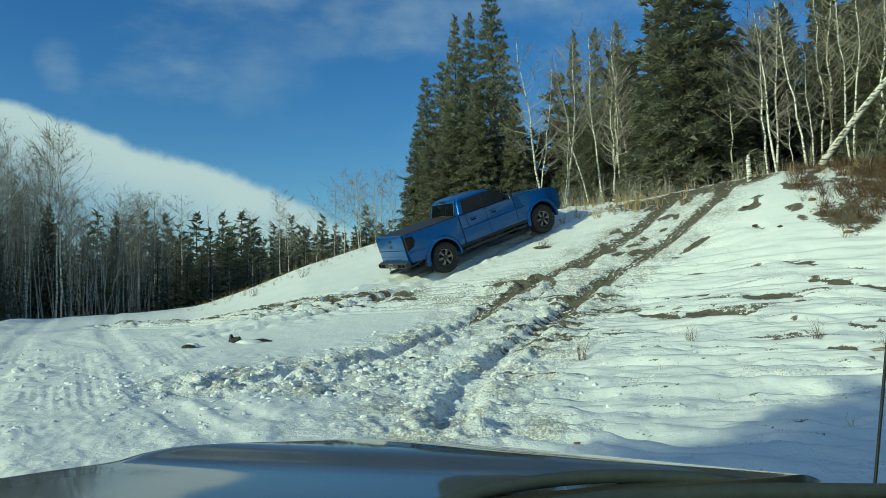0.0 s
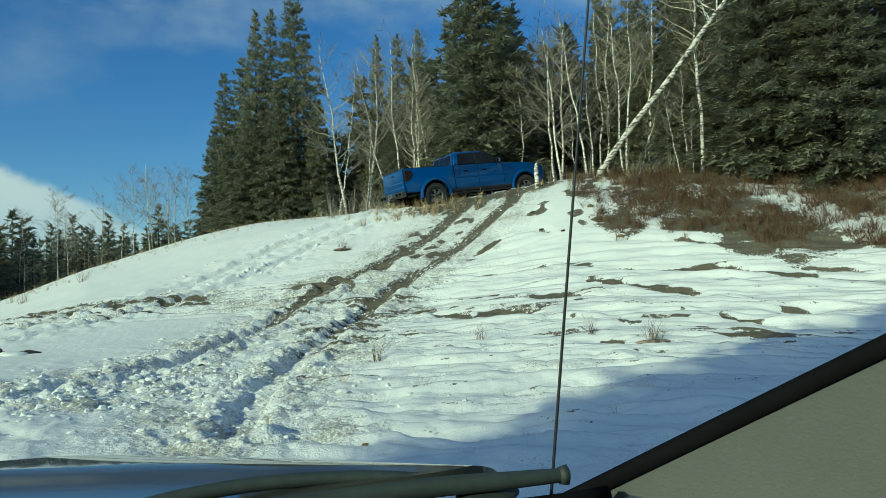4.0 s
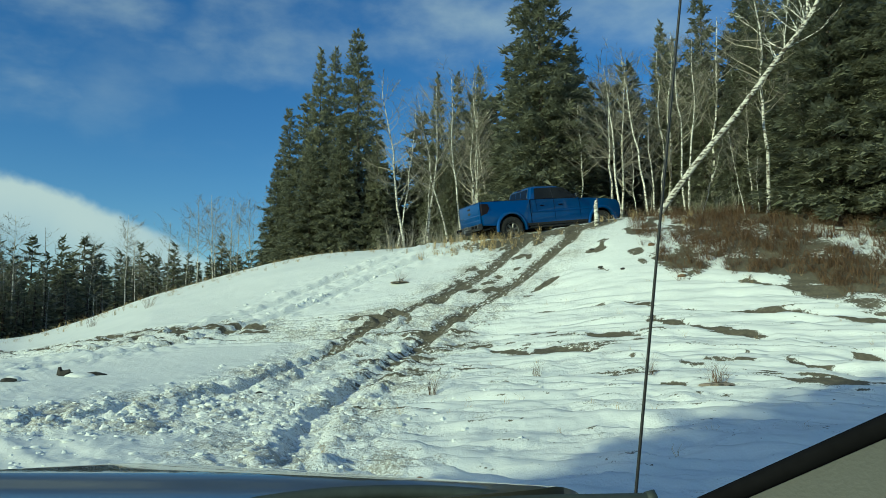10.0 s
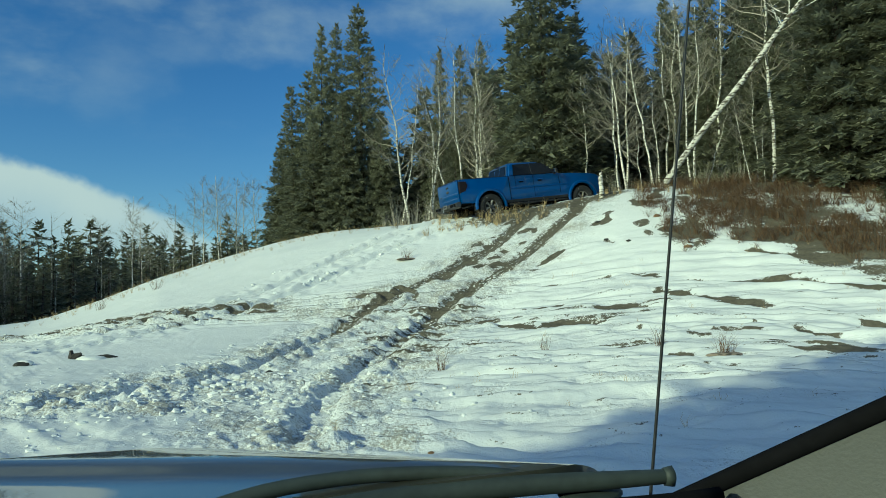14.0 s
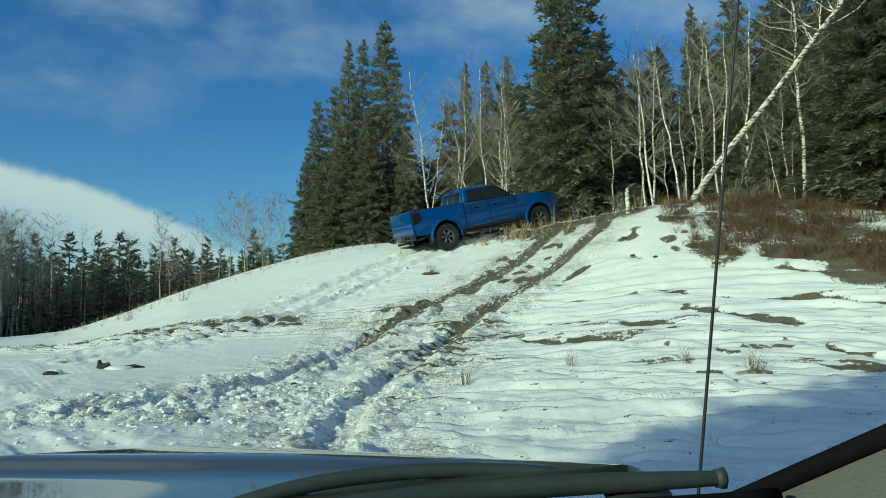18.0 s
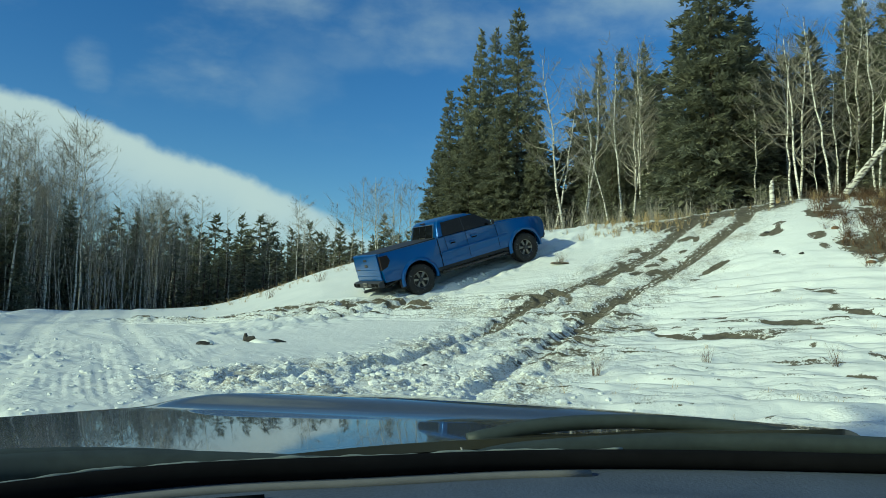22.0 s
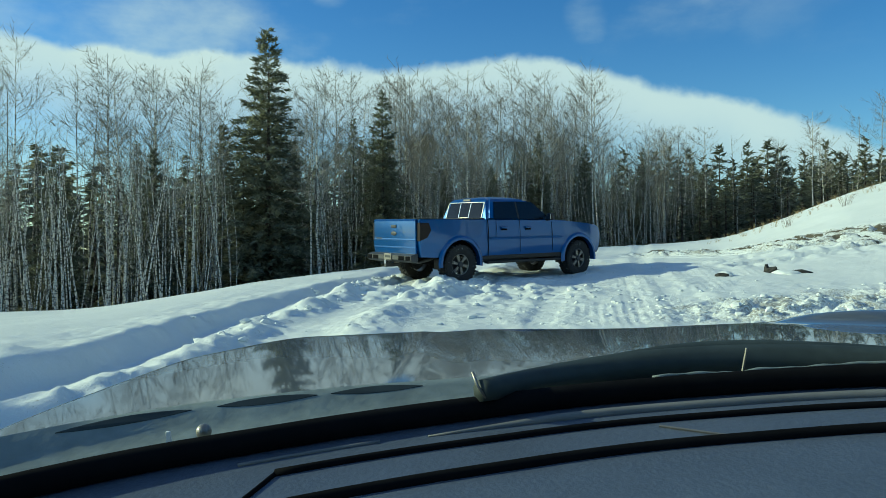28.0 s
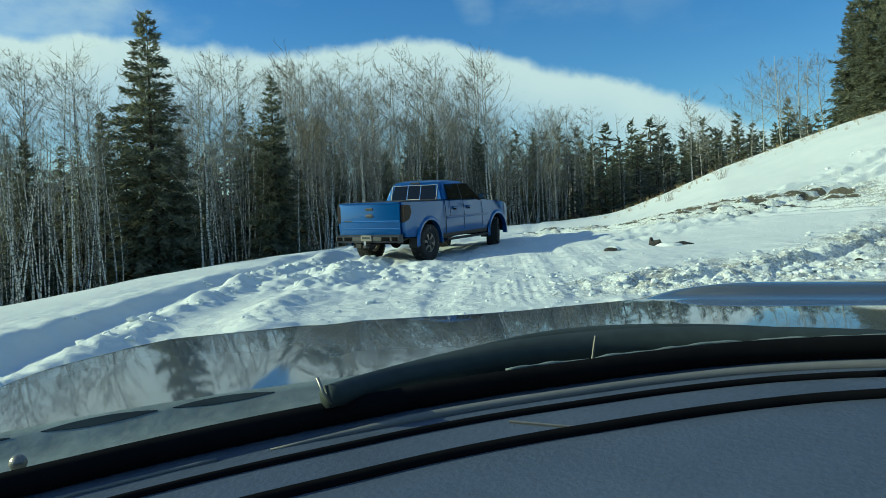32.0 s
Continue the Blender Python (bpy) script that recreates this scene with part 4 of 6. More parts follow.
class Wood:
    """Many trees as one mesh, for woods whose trees nobody could count."""

    def __init__(self, seed):
        self.r = random.Random(seed)
        base = [fine_spruce_meshes(self.r, 10, 2.2, 24, 5, 0.8, 3.3, 3), fine_spruce_meshes(self.r, 10, 1.9, 24, 5, 0.9, 3.2, 3), aspen_meshes(self.r, 9, 0.07, 0.5, 14, 0.5), aspen_meshes(self.r, 9, 0.06, 0.55, 12, 0.5), spruce_meshes(self.r, 10, 2.0, 24, 0.3, 0.04, 2.5)]
        self.data, self.vs, self.fs, self.mi, self.n = [], [], [], [], 0
        for pair in base:
            got = []
            for me in pair:
                co = np.empty(len(me.vertices) * 3)
                me.vertices.foreach_get("co", co)
                got.append((co.reshape(-1, 3), [tuple(p.vertices) for p in me.polygons]))
            self.data.append(got)

    def plant(self, kind, x, y, h, wide=1.0):
        s = (h + float(hollow(x, y))) / (9.0 if kind in (2, 3) else 10.0)
        a = self.r.uniform(0, 6.28)
        z = float(land(np.array([x]), np.array([y]))[0]) - 0.2
        for q, (co, faces) in enumerate(self.data[kind]):
            c = co * s * np.array([wide, wide, 1])
            c = np.stack([c[:, 0] * math.cos(a) - c[:, 1] * math.sin(a) + x, c[:, 0] * math.sin(a) + c[:, 1] * math.cos(a) + y, c[:, 2] + z], 1)
            self.vs.append(c)
            n = self.n
            self.fs.extend([tuple(i + n for i in f) for f in faces])
            self.mi.extend([(2 if kind in (2, 3) else 0) + q] * len(faces))
            self.n += len(c)

    def build(self, name, label):
        me = bpy.data.meshes.new(name)
        me.from_pydata(np.vstack(self.vs).tolist(), [], self.fs)
        for m in (SPRUCE_BARK, NEEDLE, BARK, TWIG):
            me.materials.append(m)
        me.polygons.foreach_set("material_index", self.mi)
        return tagged(new(name, me), label, "woods", kind="stuff")


far = Wood(11)
for x, y, h in ((-29, 63.9, 9.4), (-27.6, 64.5, 8.8), (-26.6, 64.9, 9.2), (-25.5, 65.3, 9.4), (-23.9, 65.9, 9.2), (-21.5, 66.7, 9.4), (-20.4, 67.1, 7.9), (-18.8, 67.5, 7.7), (-17.8, 67.8, 9.3), (-16.8, 68.1, 8.6),
                (-14.5, 68.6, 7.2), (-12.1, 69.0, 7.2), (-10.9, 69.2, 7.2)):
    far.plant(far.r.randrange(2), x, y, h, 1.1)
for k in range(250):
    a, r = radians(far.r.uniform(-44, 3)), far.r.uniform(54, 82)
    far.plant(far.r.choice((0, 1, 0, 1, 0, 3)), r * math.sin(a), r * math.cos(a), far.r.uniform(4.6, 8.0), 0.95)
for k in range(60):
    a, r = radians(far.r.uniform(13, 48)), far.r.uniform(38, 46)
    far.plant(far.r.choice((0, 1, 4)), r * math.sin(a), r * math.cos(a), far.r.uniform(8, 12), 1.1)
for k in range(70):
    a, r = radians(far.r.uniform(3, 50)), far.r.uniform(42, 60)
    far.plant(far.r.choice((0, 1, 0, 1, 0)), r * math.sin(a), r * math.cos(a), far.r.uniform(7, 12), 1.15)
for k in range(190):
    a, r = radians(far.r.uniform(-46, 2)), far.r.uniform(50, 60)
    far.plant(far.r.choice((4, 4, 3)), r * math.sin(a), r * math.cos(a), far.r.uniform(2.6, 5.0), 1.3)
for k in range(130):
    a, r = radians(far.r.uniform(-46, 2)), far.r.uniform(60, 76)
    far.plant(4, r * math.sin(a), r * math.cos(a), far.r.uniform(4.2, 6.4), 1.35)
far.build("far_wood", "distant mixed wood of dark spruce and bare aspen")
under = Wood(12)
for k in range(170):
    a, r = radians(under.r.uniform(-96, -38)), under.r.uniform(46, 66)
    under.plant(under.r.choice((4, 4, 4, 3)), r * math.sin(a), r * math.cos(a), under.r.uniform(5.5, 8.5), 1.2)
for k in range(250):
    y = 4 + 54 * under.r.random()
    edge_x = -23.6 + 0.20 * max(0, y - 10) - 0.0011 * max(0, y - 10) ** 2
    x = edge_x - 3 - 19 * under.r.random() ** 0.8
    if y < 12 and x > -28:
        continue
    under.plant(under.r.choice((0, 4, 4, 3, 3)), x, y, under.r.uniform(2.4, 5.4) * (0.85 if y > 36 else 1), 1.2)
under.build("underwood", "dense dark undergrowth of young spruce between the aspens")


# ---- the blue pickup ----
def arc(cx, cz, r, a0, a1, n=12):
    return [(cx + r * math.cos(radians(a0 + (a1 - a0) * k / n)), cz + r * math.sin(radians(a0 + (a1 - a0) * k / n))) for k in range(n + 1)]


def wheel_part(truck, x, side):
    """A wheel about its own axle: y is the axle, the outer face looks to -y * side."""
    hub = bmesh.new()
    bmesh.ops.create_cone(hub, cap_ends=True, segments=20, radius1=0.085, radius2=0.06, depth=0.10, matrix=Matrix.Translation((0, -0.10 * side, 0)) @ Matrix.Rotation(radians(90), 4, "X"))
    wheel = part("wheel", hub, STEEL, truck)
    # tyre: a lathe of the tread's profile
    prof = [(0.235, -0.125), (0.27, -0.15), (0.35, -0.165), (0.405, -0.155), (0.425, -0.125), (0.430, -0.05), (0.430, 0.05), (0.425, 0.125), (0.405, 0.155), (0.35, 0.165), (0.27, 0.15), (0.235, 0.125)]
    n = 40
    vs = [(r * math.cos(2 * math.pi * k / n), w, r * math.sin(2 * math.pi * k / n)) for k in range(n) for r, w in prof]
    m = len(prof)
    fs = [(k * m + j, k * m + (j + 1) % m, ((k + 1) % n) * m + (j + 1) % m, ((k + 1) % n) * m + j) for k in range(n) for j in range(m)]
    for k in range(34):
        for w, shift in ((-0.115, 0), (-0.04, 0.5), (0.04, 0), (0.115, 0.5)):
            a = 2 * math.pi * (k + shift) / 34
            e = 2 * math.pi / 34 * 0.31
            i = len(vs)
            r1 = 0.444 if abs(w) < 0.1 else 0.440
            for rr in (0.415, r1):
                for da, dw in ((-e, -0.032), (e, -0.032), (e, 0.032), (-e, 0.032)):
                    vs.append((rr * math.cos(a + da), w + dw, rr * math.sin(a + da)))
            fs += [(i + 4, i + 5, i + 6, i + 7), (i, i + 1, i + 5, i + 4), (i + 1, i + 2, i + 6, i + 5), (i + 2, i + 3, i + 7, i + 6), (i + 3, i, i + 4, i + 7)]
    shade(part("tyre", mesh_of("tyre", vs, fs), RUBBER, wheel, "chunky mud tyre with snow in its tread"), 30)
    # rim: barrel, dish and six twin spokes
    bm = bmesh.new()
    prof = [(0.238, 0.12), (0.225, 0.11), (0.215, -0.05), (0.222, -0.115), (0.245, -0.13), (0.250, -0.118)]
    ring = [[bm.verts.new((r * math.cos(2 * math.pi * k / n), w * side, r * math.sin(2 * math.pi * k / n))) for r, w in prof] for k in range(n)]
    for k in range(n):
        for j in range(len(prof) - 1):
            bm.faces.new((ring[k][j], ring[k][j + 1], ring[(k + 1) % n][j + 1], ring[(k + 1) % n][j]))
    for k in range(6):
        for off in (-0.10, 0.10):
            a = 2 * math.pi * k / 6
            sp = bmesh.new()
            box(sp, 0.05, 0.228, -0.118, -0.085, -0.017, 0.017, 0.006, 1)
            bmesh.ops.transform(sp, matrix=Matrix.Scale(side, 4, (0, 1, 0)) @ Matrix.Rotation(-a - off, 4, "Y"), verts=sp.verts)
            me = bpy.data.meshes.new("spoke")
            sp.to_mesh(me)
            sp.free()
            bm.from_mesh(me)
            bpy.data.meshes.remove(me)
    shade(part("rim", bm, RIM, wheel, "dark six-spoke alloy rim"))
    bd = bmesh.new()
    bmesh.ops.create_cone(bd, cap_ends=True, segments=24, radius1=0.19, radius2=0.19, depth=0.02, matrix=Matrix.Translation((0, 0.02 * side, 0)) @ Matrix.Rotation(radians(90), 4, "X"))
    part("brake_disc", bd, STEEL, wheel)
    return wheel


def build_truck():
    truck = tagged(new("pickup_truck"), "blue crew-cab pickup with mud tyres driving on the snowy hill", "pickup truck")
    W = 0.955
    low, arch = 0.60, 0.535
    prof = [(-1.06, low + 0.03)] + [(-arch - 0.02, low)] + arc(0, 0.46, arch, 165, 15, 14)[1:-1] + [(arch + 0.02, low), (3.68 - arch - 0.02, low - 0.01)] \
        + arc(3.68, 0.46, arch, 165, 15, 14)[1:-1] + [(3.68 + arch + 0.02, low - 0.02), (4.46, low), (4.55, 0.74), (4.58, 0.90), (4.57, 1.06), (4.51, 1.17), (4.38, 1.235), (4.00, 1.285), (3.50, 1.330), (2.95, 1.365), (2.60, 1.375), (0.80, 1.40), (0.77, 1.405), (-1.05, 1.425), (-1.08, 1.40), (-1.09, 1.0)]
    # the lower body in four layers across, so that the sides bulge and lean in towards the rail
    bm = bmesh.new()
    layers = []
    for y in (-W, -W + 0.04, W - 0.04, W):
        row = []
        for x, z in prof:
            yy = y
            if abs(y) >= W - 0.001:
                yy = y * (1.0 - 0.052 * max(0, (z - 1.02)) / 0.4 - 0.03 * max(0, (0.85 - z)) / 0.25)
                if x > 4.0:
                    yy *= 1 - 0.13 * ((x - 4.0) / 0.56) ** 2
            elif x > 4.0:
                yy *= 1 - 0.13 * ((x - 4.0) / 0.56) ** 2
            zz = z + (0.012 if abs(y) < W - 0.02 and z > 1.1 else 0)
            row.append(bm.verts.new((x, yy, zz)))
        layers.append(row)
    n = len(prof)
    for a, b in zip(layers, layers[1:]):
        for i in range(n):
            bm.faces.new((a[i], b[i], b[(i + 1) % n], a[(i + 1) % n]))
    for row in (layers[0], layers[-1]):
        bm.faces.new(row)
    bmesh.ops.triangulate(bm, faces=[f for f in bm.faces if len(f.verts) > 4])
    body = shade(part("body", bm, PAINT, truck, "glossy blue body"), 30)
    # hood with a raised middle
    bm = slab([(2.88, 1.35), (2.89, 1.405), (3.5, 1.375), (4.1, 1.315), (4.40, 1.255), (4.46, 1.20), (4.46, 1.15)], "y", -0.62, 0.62, 0.03, 3)
    shade(part("hood", bm, PAINT, truck))
    # cab
    bm = bmesh.new()
    lv = [[(0.80, 0.90, 1.39), (2.98, 0.86, 1.33)], [(0.84, 0.84, 1.55), (2.62, 0.80, 1.58)], [(0.93, 0.74, 1.83), (2.20, 0.72, 1.83)], [(1.03, 0.66, 1.905), (2.02, 0.63, 1.90)], [(1.15, 0.45, 1.935), (1.92, 0.42, 1.93)]]
    rows = []
    for (xr, yr, zr), (xf, yf, zf) in lv:
        rows.append([bm.verts.new(p) for p in ((xr, -yr, zr), (xf, -yf, zf), (xf, yf, zf), (xr, yr, zr))])
    for a, b in zip(rows, rows[1:]):
        for i in range(4):
            bm.faces.new((a[i], a[(i + 1) % 4], b[(i + 1) % 4], b[i]))
    bm.faces.new(rows[-1])
    bm.faces.new(rows[0][::-1])
    up = [e for e in bm.edges if abs(e.verts[0].co.z - e.verts[1].co.z) > 0.01]
    bmesh.ops.bevel(bm, geom=up, offset=0.06, segments=3, affect="EDGES")
    shade(part("cab", bm, PAINT, truck), 40)

    def pane(name, corners, mat, parent, out, thick=0.008, label=""):
        """A thin pane on four corners, pushed out along a direction."""
        bm = bmesh.new()
        o = Vector(out).normalized()
        a = [bm.verts.new(Vector(c) + o * 0.004) for c in corners]
        b = [bm.verts.new(Vector(c) + o * (0.004 + thick)) for c in corners]
        bm.faces.new(a)
        bm.faces.new(b[::-1])
        k = len(a)
        for i in range(k):
            bm.faces.new((a[i], b[i], b[(i + 1) % k], a[(i + 1) % k]))
        return part(name, bm, mat, parent, label)

    def on_side(x, z, s):
        """A point of the cab's side at this x and z."""
        t = (z - 1.39) / (1.83 - 1.39)
        f = min(max((x - 0.8) / 2.1, 0), 1)
        y = (0.90 - 0.04 * f) * (1 - t) + (0.74 - 0.02 * f) * t
        return (x, -s * (y + 0.010), z)
    for s in (1, -1):
        out = (0, -s, 0.35)
        pane("rear_side_window", [on_side(x, z, s) for x, z in ((1.00, 1.425), (1.73, 1.425), (1.73, 1.825), (1.10, 1.82))], TINT, truck, out, label="dark tinted side window")
        pane("front_side_window", [on_side(x, z, s) for x, z in ((1.78, 1.42), (2.76, 1.395), (2.66, 1.50), (2.26, 1.815), (1.78, 1.825))], TINT, truck, out, label="dark tinted side window")
        pane("window_pillar", [on_side(x, z, s) for x, z in ((1.728, 1.425), (1.782, 1.425), (1.782, 1.825), (1.728, 1.825))], BLACK, truck, out, 0.006)
        # seams of the doors and the gap behind the cab
        for x, z0, z1, w in ((0.785, 0.60, 1.41, 0.016), (1.74, 0.66, 1.40, 0.006), (2.78, 0.66, 1.34, 0.006), (1.03, 0.98, 1.40, 0.005)):
            part("door_seam", boxed(x - w / 2, x + w / 2, -s * W - 0.003, -s * W + 0.004, z0, z1 - 0.30), GASKET, truck)
            bm = boxed(x - w / 2, x + w / 2, -0.0045, 0.0045, 0, 0.32)
            bmesh.ops.transform(bm, matrix=Matrix.Translation((0, -s * (W + 0.001), z1 - 0.31)) @ Matrix.Rotation(s * -0.11, 4, "X"), verts=bm.verts)
            part("door_seam", bm, GASKET, truck)
        for x in (1.16, 1.90):
            part("door_handle", boxed(x, x + 0.20, -s * (W - 0.008) - 0.022, -s * (W - 0.008) + 0.022, 1.205, 1.245, 0.012), PAINT, truck)
            part("handle_recess", boxed(x + 0.02, x + 0.18, -s * (W - 0.012) - 0.006, -s * (W - 0.012) + 0.006, 1.165, 1.20), GASKET, truck)
        # the crease along the flank, sill and step
        bm = slab([(-s * W, 0.955), (-s * (W + 0.005), 0.985), (-s * W, 1.015)], "x", 0.85, 3.10)
        part("body_crease", bm, PAINT, truck)
        part("sill", boxed(0.62, 3.08, -s * 0.90 - 0.03, -s * 0.90 + 0.03, 0.50, 0.61, 0.02), BLACK, truck)
        part("running_board", boxed(0.70, 2.98, -s * 0.96 - 0.075, -s * 0.96 + 0.075, 0.42, 0.475, 0.02), BLACK, truck, "black step bar below the doors")
        # fender flares
        for cx in (0.0, 3.68):
            bm = bmesh.new()
            ring = []
            for k in range(19):
                a = radians(188 - 196 * k / 18)
                row = []
                for rr, yy in ((0.515, W - 0.10), (0.515, W + 0.028), (0.565, W + 0.030), (0.615, W - 0.004)):
                    row.append(bm.verts.new((cx + rr * math.cos(a), -s * yy, 0.46 + rr * math.sin(a))))
                ring.append(row)
            for p, q in zip(ring, ring[1:]):
                for j in range(3):
                    bm.faces.new((p[j], p[j + 1], q[j + 1], q[j]))
            shade(part("fender_flare", bm, PAINT, truck))
            bm = bmesh.new()
            bmesh.ops.create_cone(bm, cap_ends=False, segments=28, radius1=0.52, radius2=0.52, depth=0.42, matrix=Matrix.Translation((cx, -s * 0.72, 0.46)) @ Matrix.Rotation(radians(90), 4, "X"))
            bmesh.ops.delete(bm, geom=[f for f in bm.faces if f.calc_center_median().z < 0.5], context="FACES")
            part("wheel_liner", bm, GASKET, truck)
            part("mud_flap", boxed(cx - 0.56, cx - 0.545, -s * 0.82 - 0.12, -s * 0.82 + 0.12, 0.34, 0.58), BLACK, truck)
        mirror = part("mirror", boxed(2.56, 2.67, -s * 1.05 - 0.085, -s * 1.05 + 0.085, 1.385, 1.545, 0.04, 3), BLACK, truck, "black door mirror")
        part("mirror_glass", boxed(2.552, 2.562, -s * 1.05 - 0.065, -s * 1.05 + 0.065, 1.405, 1.525), CHROME, mirror)
        part("mirror_arm", boxed(2.60, 2.66, -s * 0.93 - 0.06, -s * 0.93 + 0.06, 1.37, 1.41, 0.01), BLACK, mirror)
        # lamps
        tail = slab([(-1.10, 0.97), (-0.90, 1.04), (-0.80, 1.20), (-0.86, 1.355), (-1.095, 1.365)], "y", -s * 0.80, -s * (W + 0.008), 0.015)
        part("tail_lamp", tail, LAMP, truck, "smoked red tail lamp")
        part("headlamp", boxed(4.38, 4.565, -s * 0.68 - 0.125, -s * 0.68 + 0.125, 0.95, 1.15, 0.04, 3), LENS, truck, "clear headlamp")
    # rear
    bm = slab([(-0.84, 0.66), (0.84, 0.66), (0.84, 1.40), (0.80, 1.425), (-0.80, 1.425), (-0.84, 1.40)], "x", -1.135, -1.095, 0.012)
    gate = shade(part("tailgate", bm, PAINT, truck, "blue tailgate with a plain oval badge"))
    part("gate_spoiler", slab([(-1.16, 1.41), (-1.05, 1.415), (-1.05, 1.445), (-1.13, 1.44)], "y", -0.82, 0.82, 0.006), PAINT, gate)
    part("gate_crease", slab([(-1.133, 0.97), (-1.139, 1.0), (-1.133, 1.03)], "y", -0.83, 0.83), PAINT, gate)
    part("gate_crease", slab([(-1.133, 0.80), (-1.138, 0.83), (-1.133, 0.86)], "y", -0.83, 0.83), PAINT, gate)
    bm = bmesh.new()
    bmesh.ops.create_uvsphere(bm, u_segments=20, v_segments=8, radius=1, matrix=Matrix.Translation((-1.142, 0, 1.13)) @ Matrix.Diagonal((0.014, 0.115, 0.047, 1)))
    part("badge", bm, STEEL, gate, "plain dark oval badge")
    part("gate_handle", boxed(-1.152, -1.13, -0.10, 0.10, 1.255, 1.315, 0.008), BLACK, gate)
    part("name_strip", boxed(-1.139, -1.133, 0.50, 0.74, 1.005, 1.03), STEEL, gate)
    bumper = part("rear_bumper", slab([(-1.10, 0.50), (-1.24, 0.52), (-1.295, 0.57), (-1.29, 0.66), (-1.22, 0.69), (-1.10, 0.70)], "y", -0.90, 0.90, 0.03, 3), STEEL, truck, "dark steel plate bumper")
    for y0, y1 in ((-0.86, -0.70), (-0.64, -0.42), (0.42, 0.64), (0.70, 0.86)):
        part("bumper_opening", boxed(-1.303, -1.285, y0, y1, 0.56, 0.65, 0.006), GASKET, bumper)
    part("number_plate", boxed(-1.312, -1.296, -0.15, 0.15, 0.56, 0.69, 0.004), RIM, bumper, "blank pale plate")
    part("plate_bar", boxed(-1.317, -1.311, -0.11, 0.11, 0.605, 0.655), STEEL, bumper)
    part("hitch", boxed(-1.38, -1.0, -0.05, 0.05, 0.40, 0.48, 0.01), STEEL, truck)
    vs, fs = tube([(-1.36, 0, 0.47), (-1.37, 0, 0.56)], 0.027, 10)
    part("tow_ball", mesh_of("tow_ball", vs, fs), CHROME, truck)
    # bed cover and rear window
    part("tonneau_cover", boxed(-1.06, 0.76, -0.86, 0.86, 1.418, 1.448, 0.01), BLACK, truck, "black cover over the bed")

    def back(y, z):
        t = (z - 1.39) / 0.44
        return (0.80 + 0.13 * t - 0.012, y, z)
    out = (-1, 0, 0.25)
    for y0, y1 in ((-0.66, -0.21), (-0.17, 0.17), (0.21, 0.66)):
        k0, k1 = (0.90 if abs(y0) > 0.6 else 1), (0.90 if abs(y1) > 0.6 else 1)
        pane("rear_window", [back(y0, 1.45), back(y1, 1.45), back(y1 * k1, 1.80), back(y0 * k0, 1.80)], TINT, truck, out, label="tinted pane of the sliding rear window")
    for y0, y1, z0, z1, mat in ((-0.70, 0.70, 1.43, 1.448, BLACK), (-0.66, 0.66, 1.806, 1.814, RIM), (-0.200, -0.184, 1.448, 1.803, CHROME), (0.184, 0.200, 1.448, 1.803, CHROME), (-0.18, 0.18, 1.448, 1.460, RIM), (-0.680, -0.666, 1.448, 1.803, RIM), (0.666, 0.680, 1.448, 1.803, RIM)):
        pane("window_bar", [back(y0, z0), back(y1, z0), back(y1, z1), back(y0, z1)], mat, truck, out, 0.010)
    pane("high_brake_lamp", [back(-0.14, 1.845), back(0.14, 1.845), back(0.14, 1.885), back(-0.14, 1.885)], LAMP, truck, out, 0.02)
    pane("windscreen", [(2.90, -0.74, 1.375), (2.90, 0.74, 1.375), (2.24, 0.62, 1.835), (2.24, -0.62, 1.835)], TINT, truck, (0.55, 0, 0.85), label="dark windscreen")
    # front
    part("grille", boxed(4.53, 4.605, -0.52, 0.52, 0.86, 1.12, 0.02), CHROME, truck, "chrome-barred grille")
    for z in (0.90, 0.97, 1.04):
        part("grille_bar", boxed(4.595, 4.62, -0.50, 0.50, z, z + 0.035, 0.008), STEEL, truck)
    part("front_bumper", slab([(4.30, 0.52), (4.56, 0.54), (4.63, 0.62), (4.63, 0.78), (4.40, 0.82)], "y", -0.76, 0.76, 0.06, 4), STEEL, truck)
    # chassis
    for s in (1, -1):
        part("frame_rail", boxed(-1.05, 4.30, s * 0.42 - 0.04, s * 0.42 + 0.04, 0.48, 0.62), GASKET, truck)
    for x in (0.0, 3.68):
        vs, fs = tube([(x, -0.78, 0.43), (x, 0.78, 0.43)], 0.055, 10)
        part("axle", mesh_of("axle", vs, fs, True), GASKET, truck)
    bm = bmesh.new()
    bmesh.ops.create_uvsphere(bm, u_segments=14, v_segments=10, radius=0.14, matrix=Matrix.Translation((0, 0.05, 0.43)))
    part("differential", bm, GASKET, truck)
    vs, fs = tube([(2.2, -0.35, 0.45), (0.4, -0.55, 0.46), (-0.4, -0.62, 0.60), (-0.95, -0.66, 0.50)], 0.035, 8)
    part("exhaust", mesh_of("exhaust", vs, fs, True), STEEL, truck)
    part("fuel_tank", boxed(0.75, 2.0, 0.30, 0.75, 0.40, 0.62, 0.04), GASKET, truck)
    part("floor_pan", boxed(-1.0, 4.2, -0.88, 0.88, 0.60, 0.66), GASKET, truck)
    wheels = [wheel_part(truck, x, s) for x, s in ((0, 1), (0, -1), (3.68, 1), (3.68, -1))]
    return truck, wheels


TRUCK, WHEELS = build_truck()


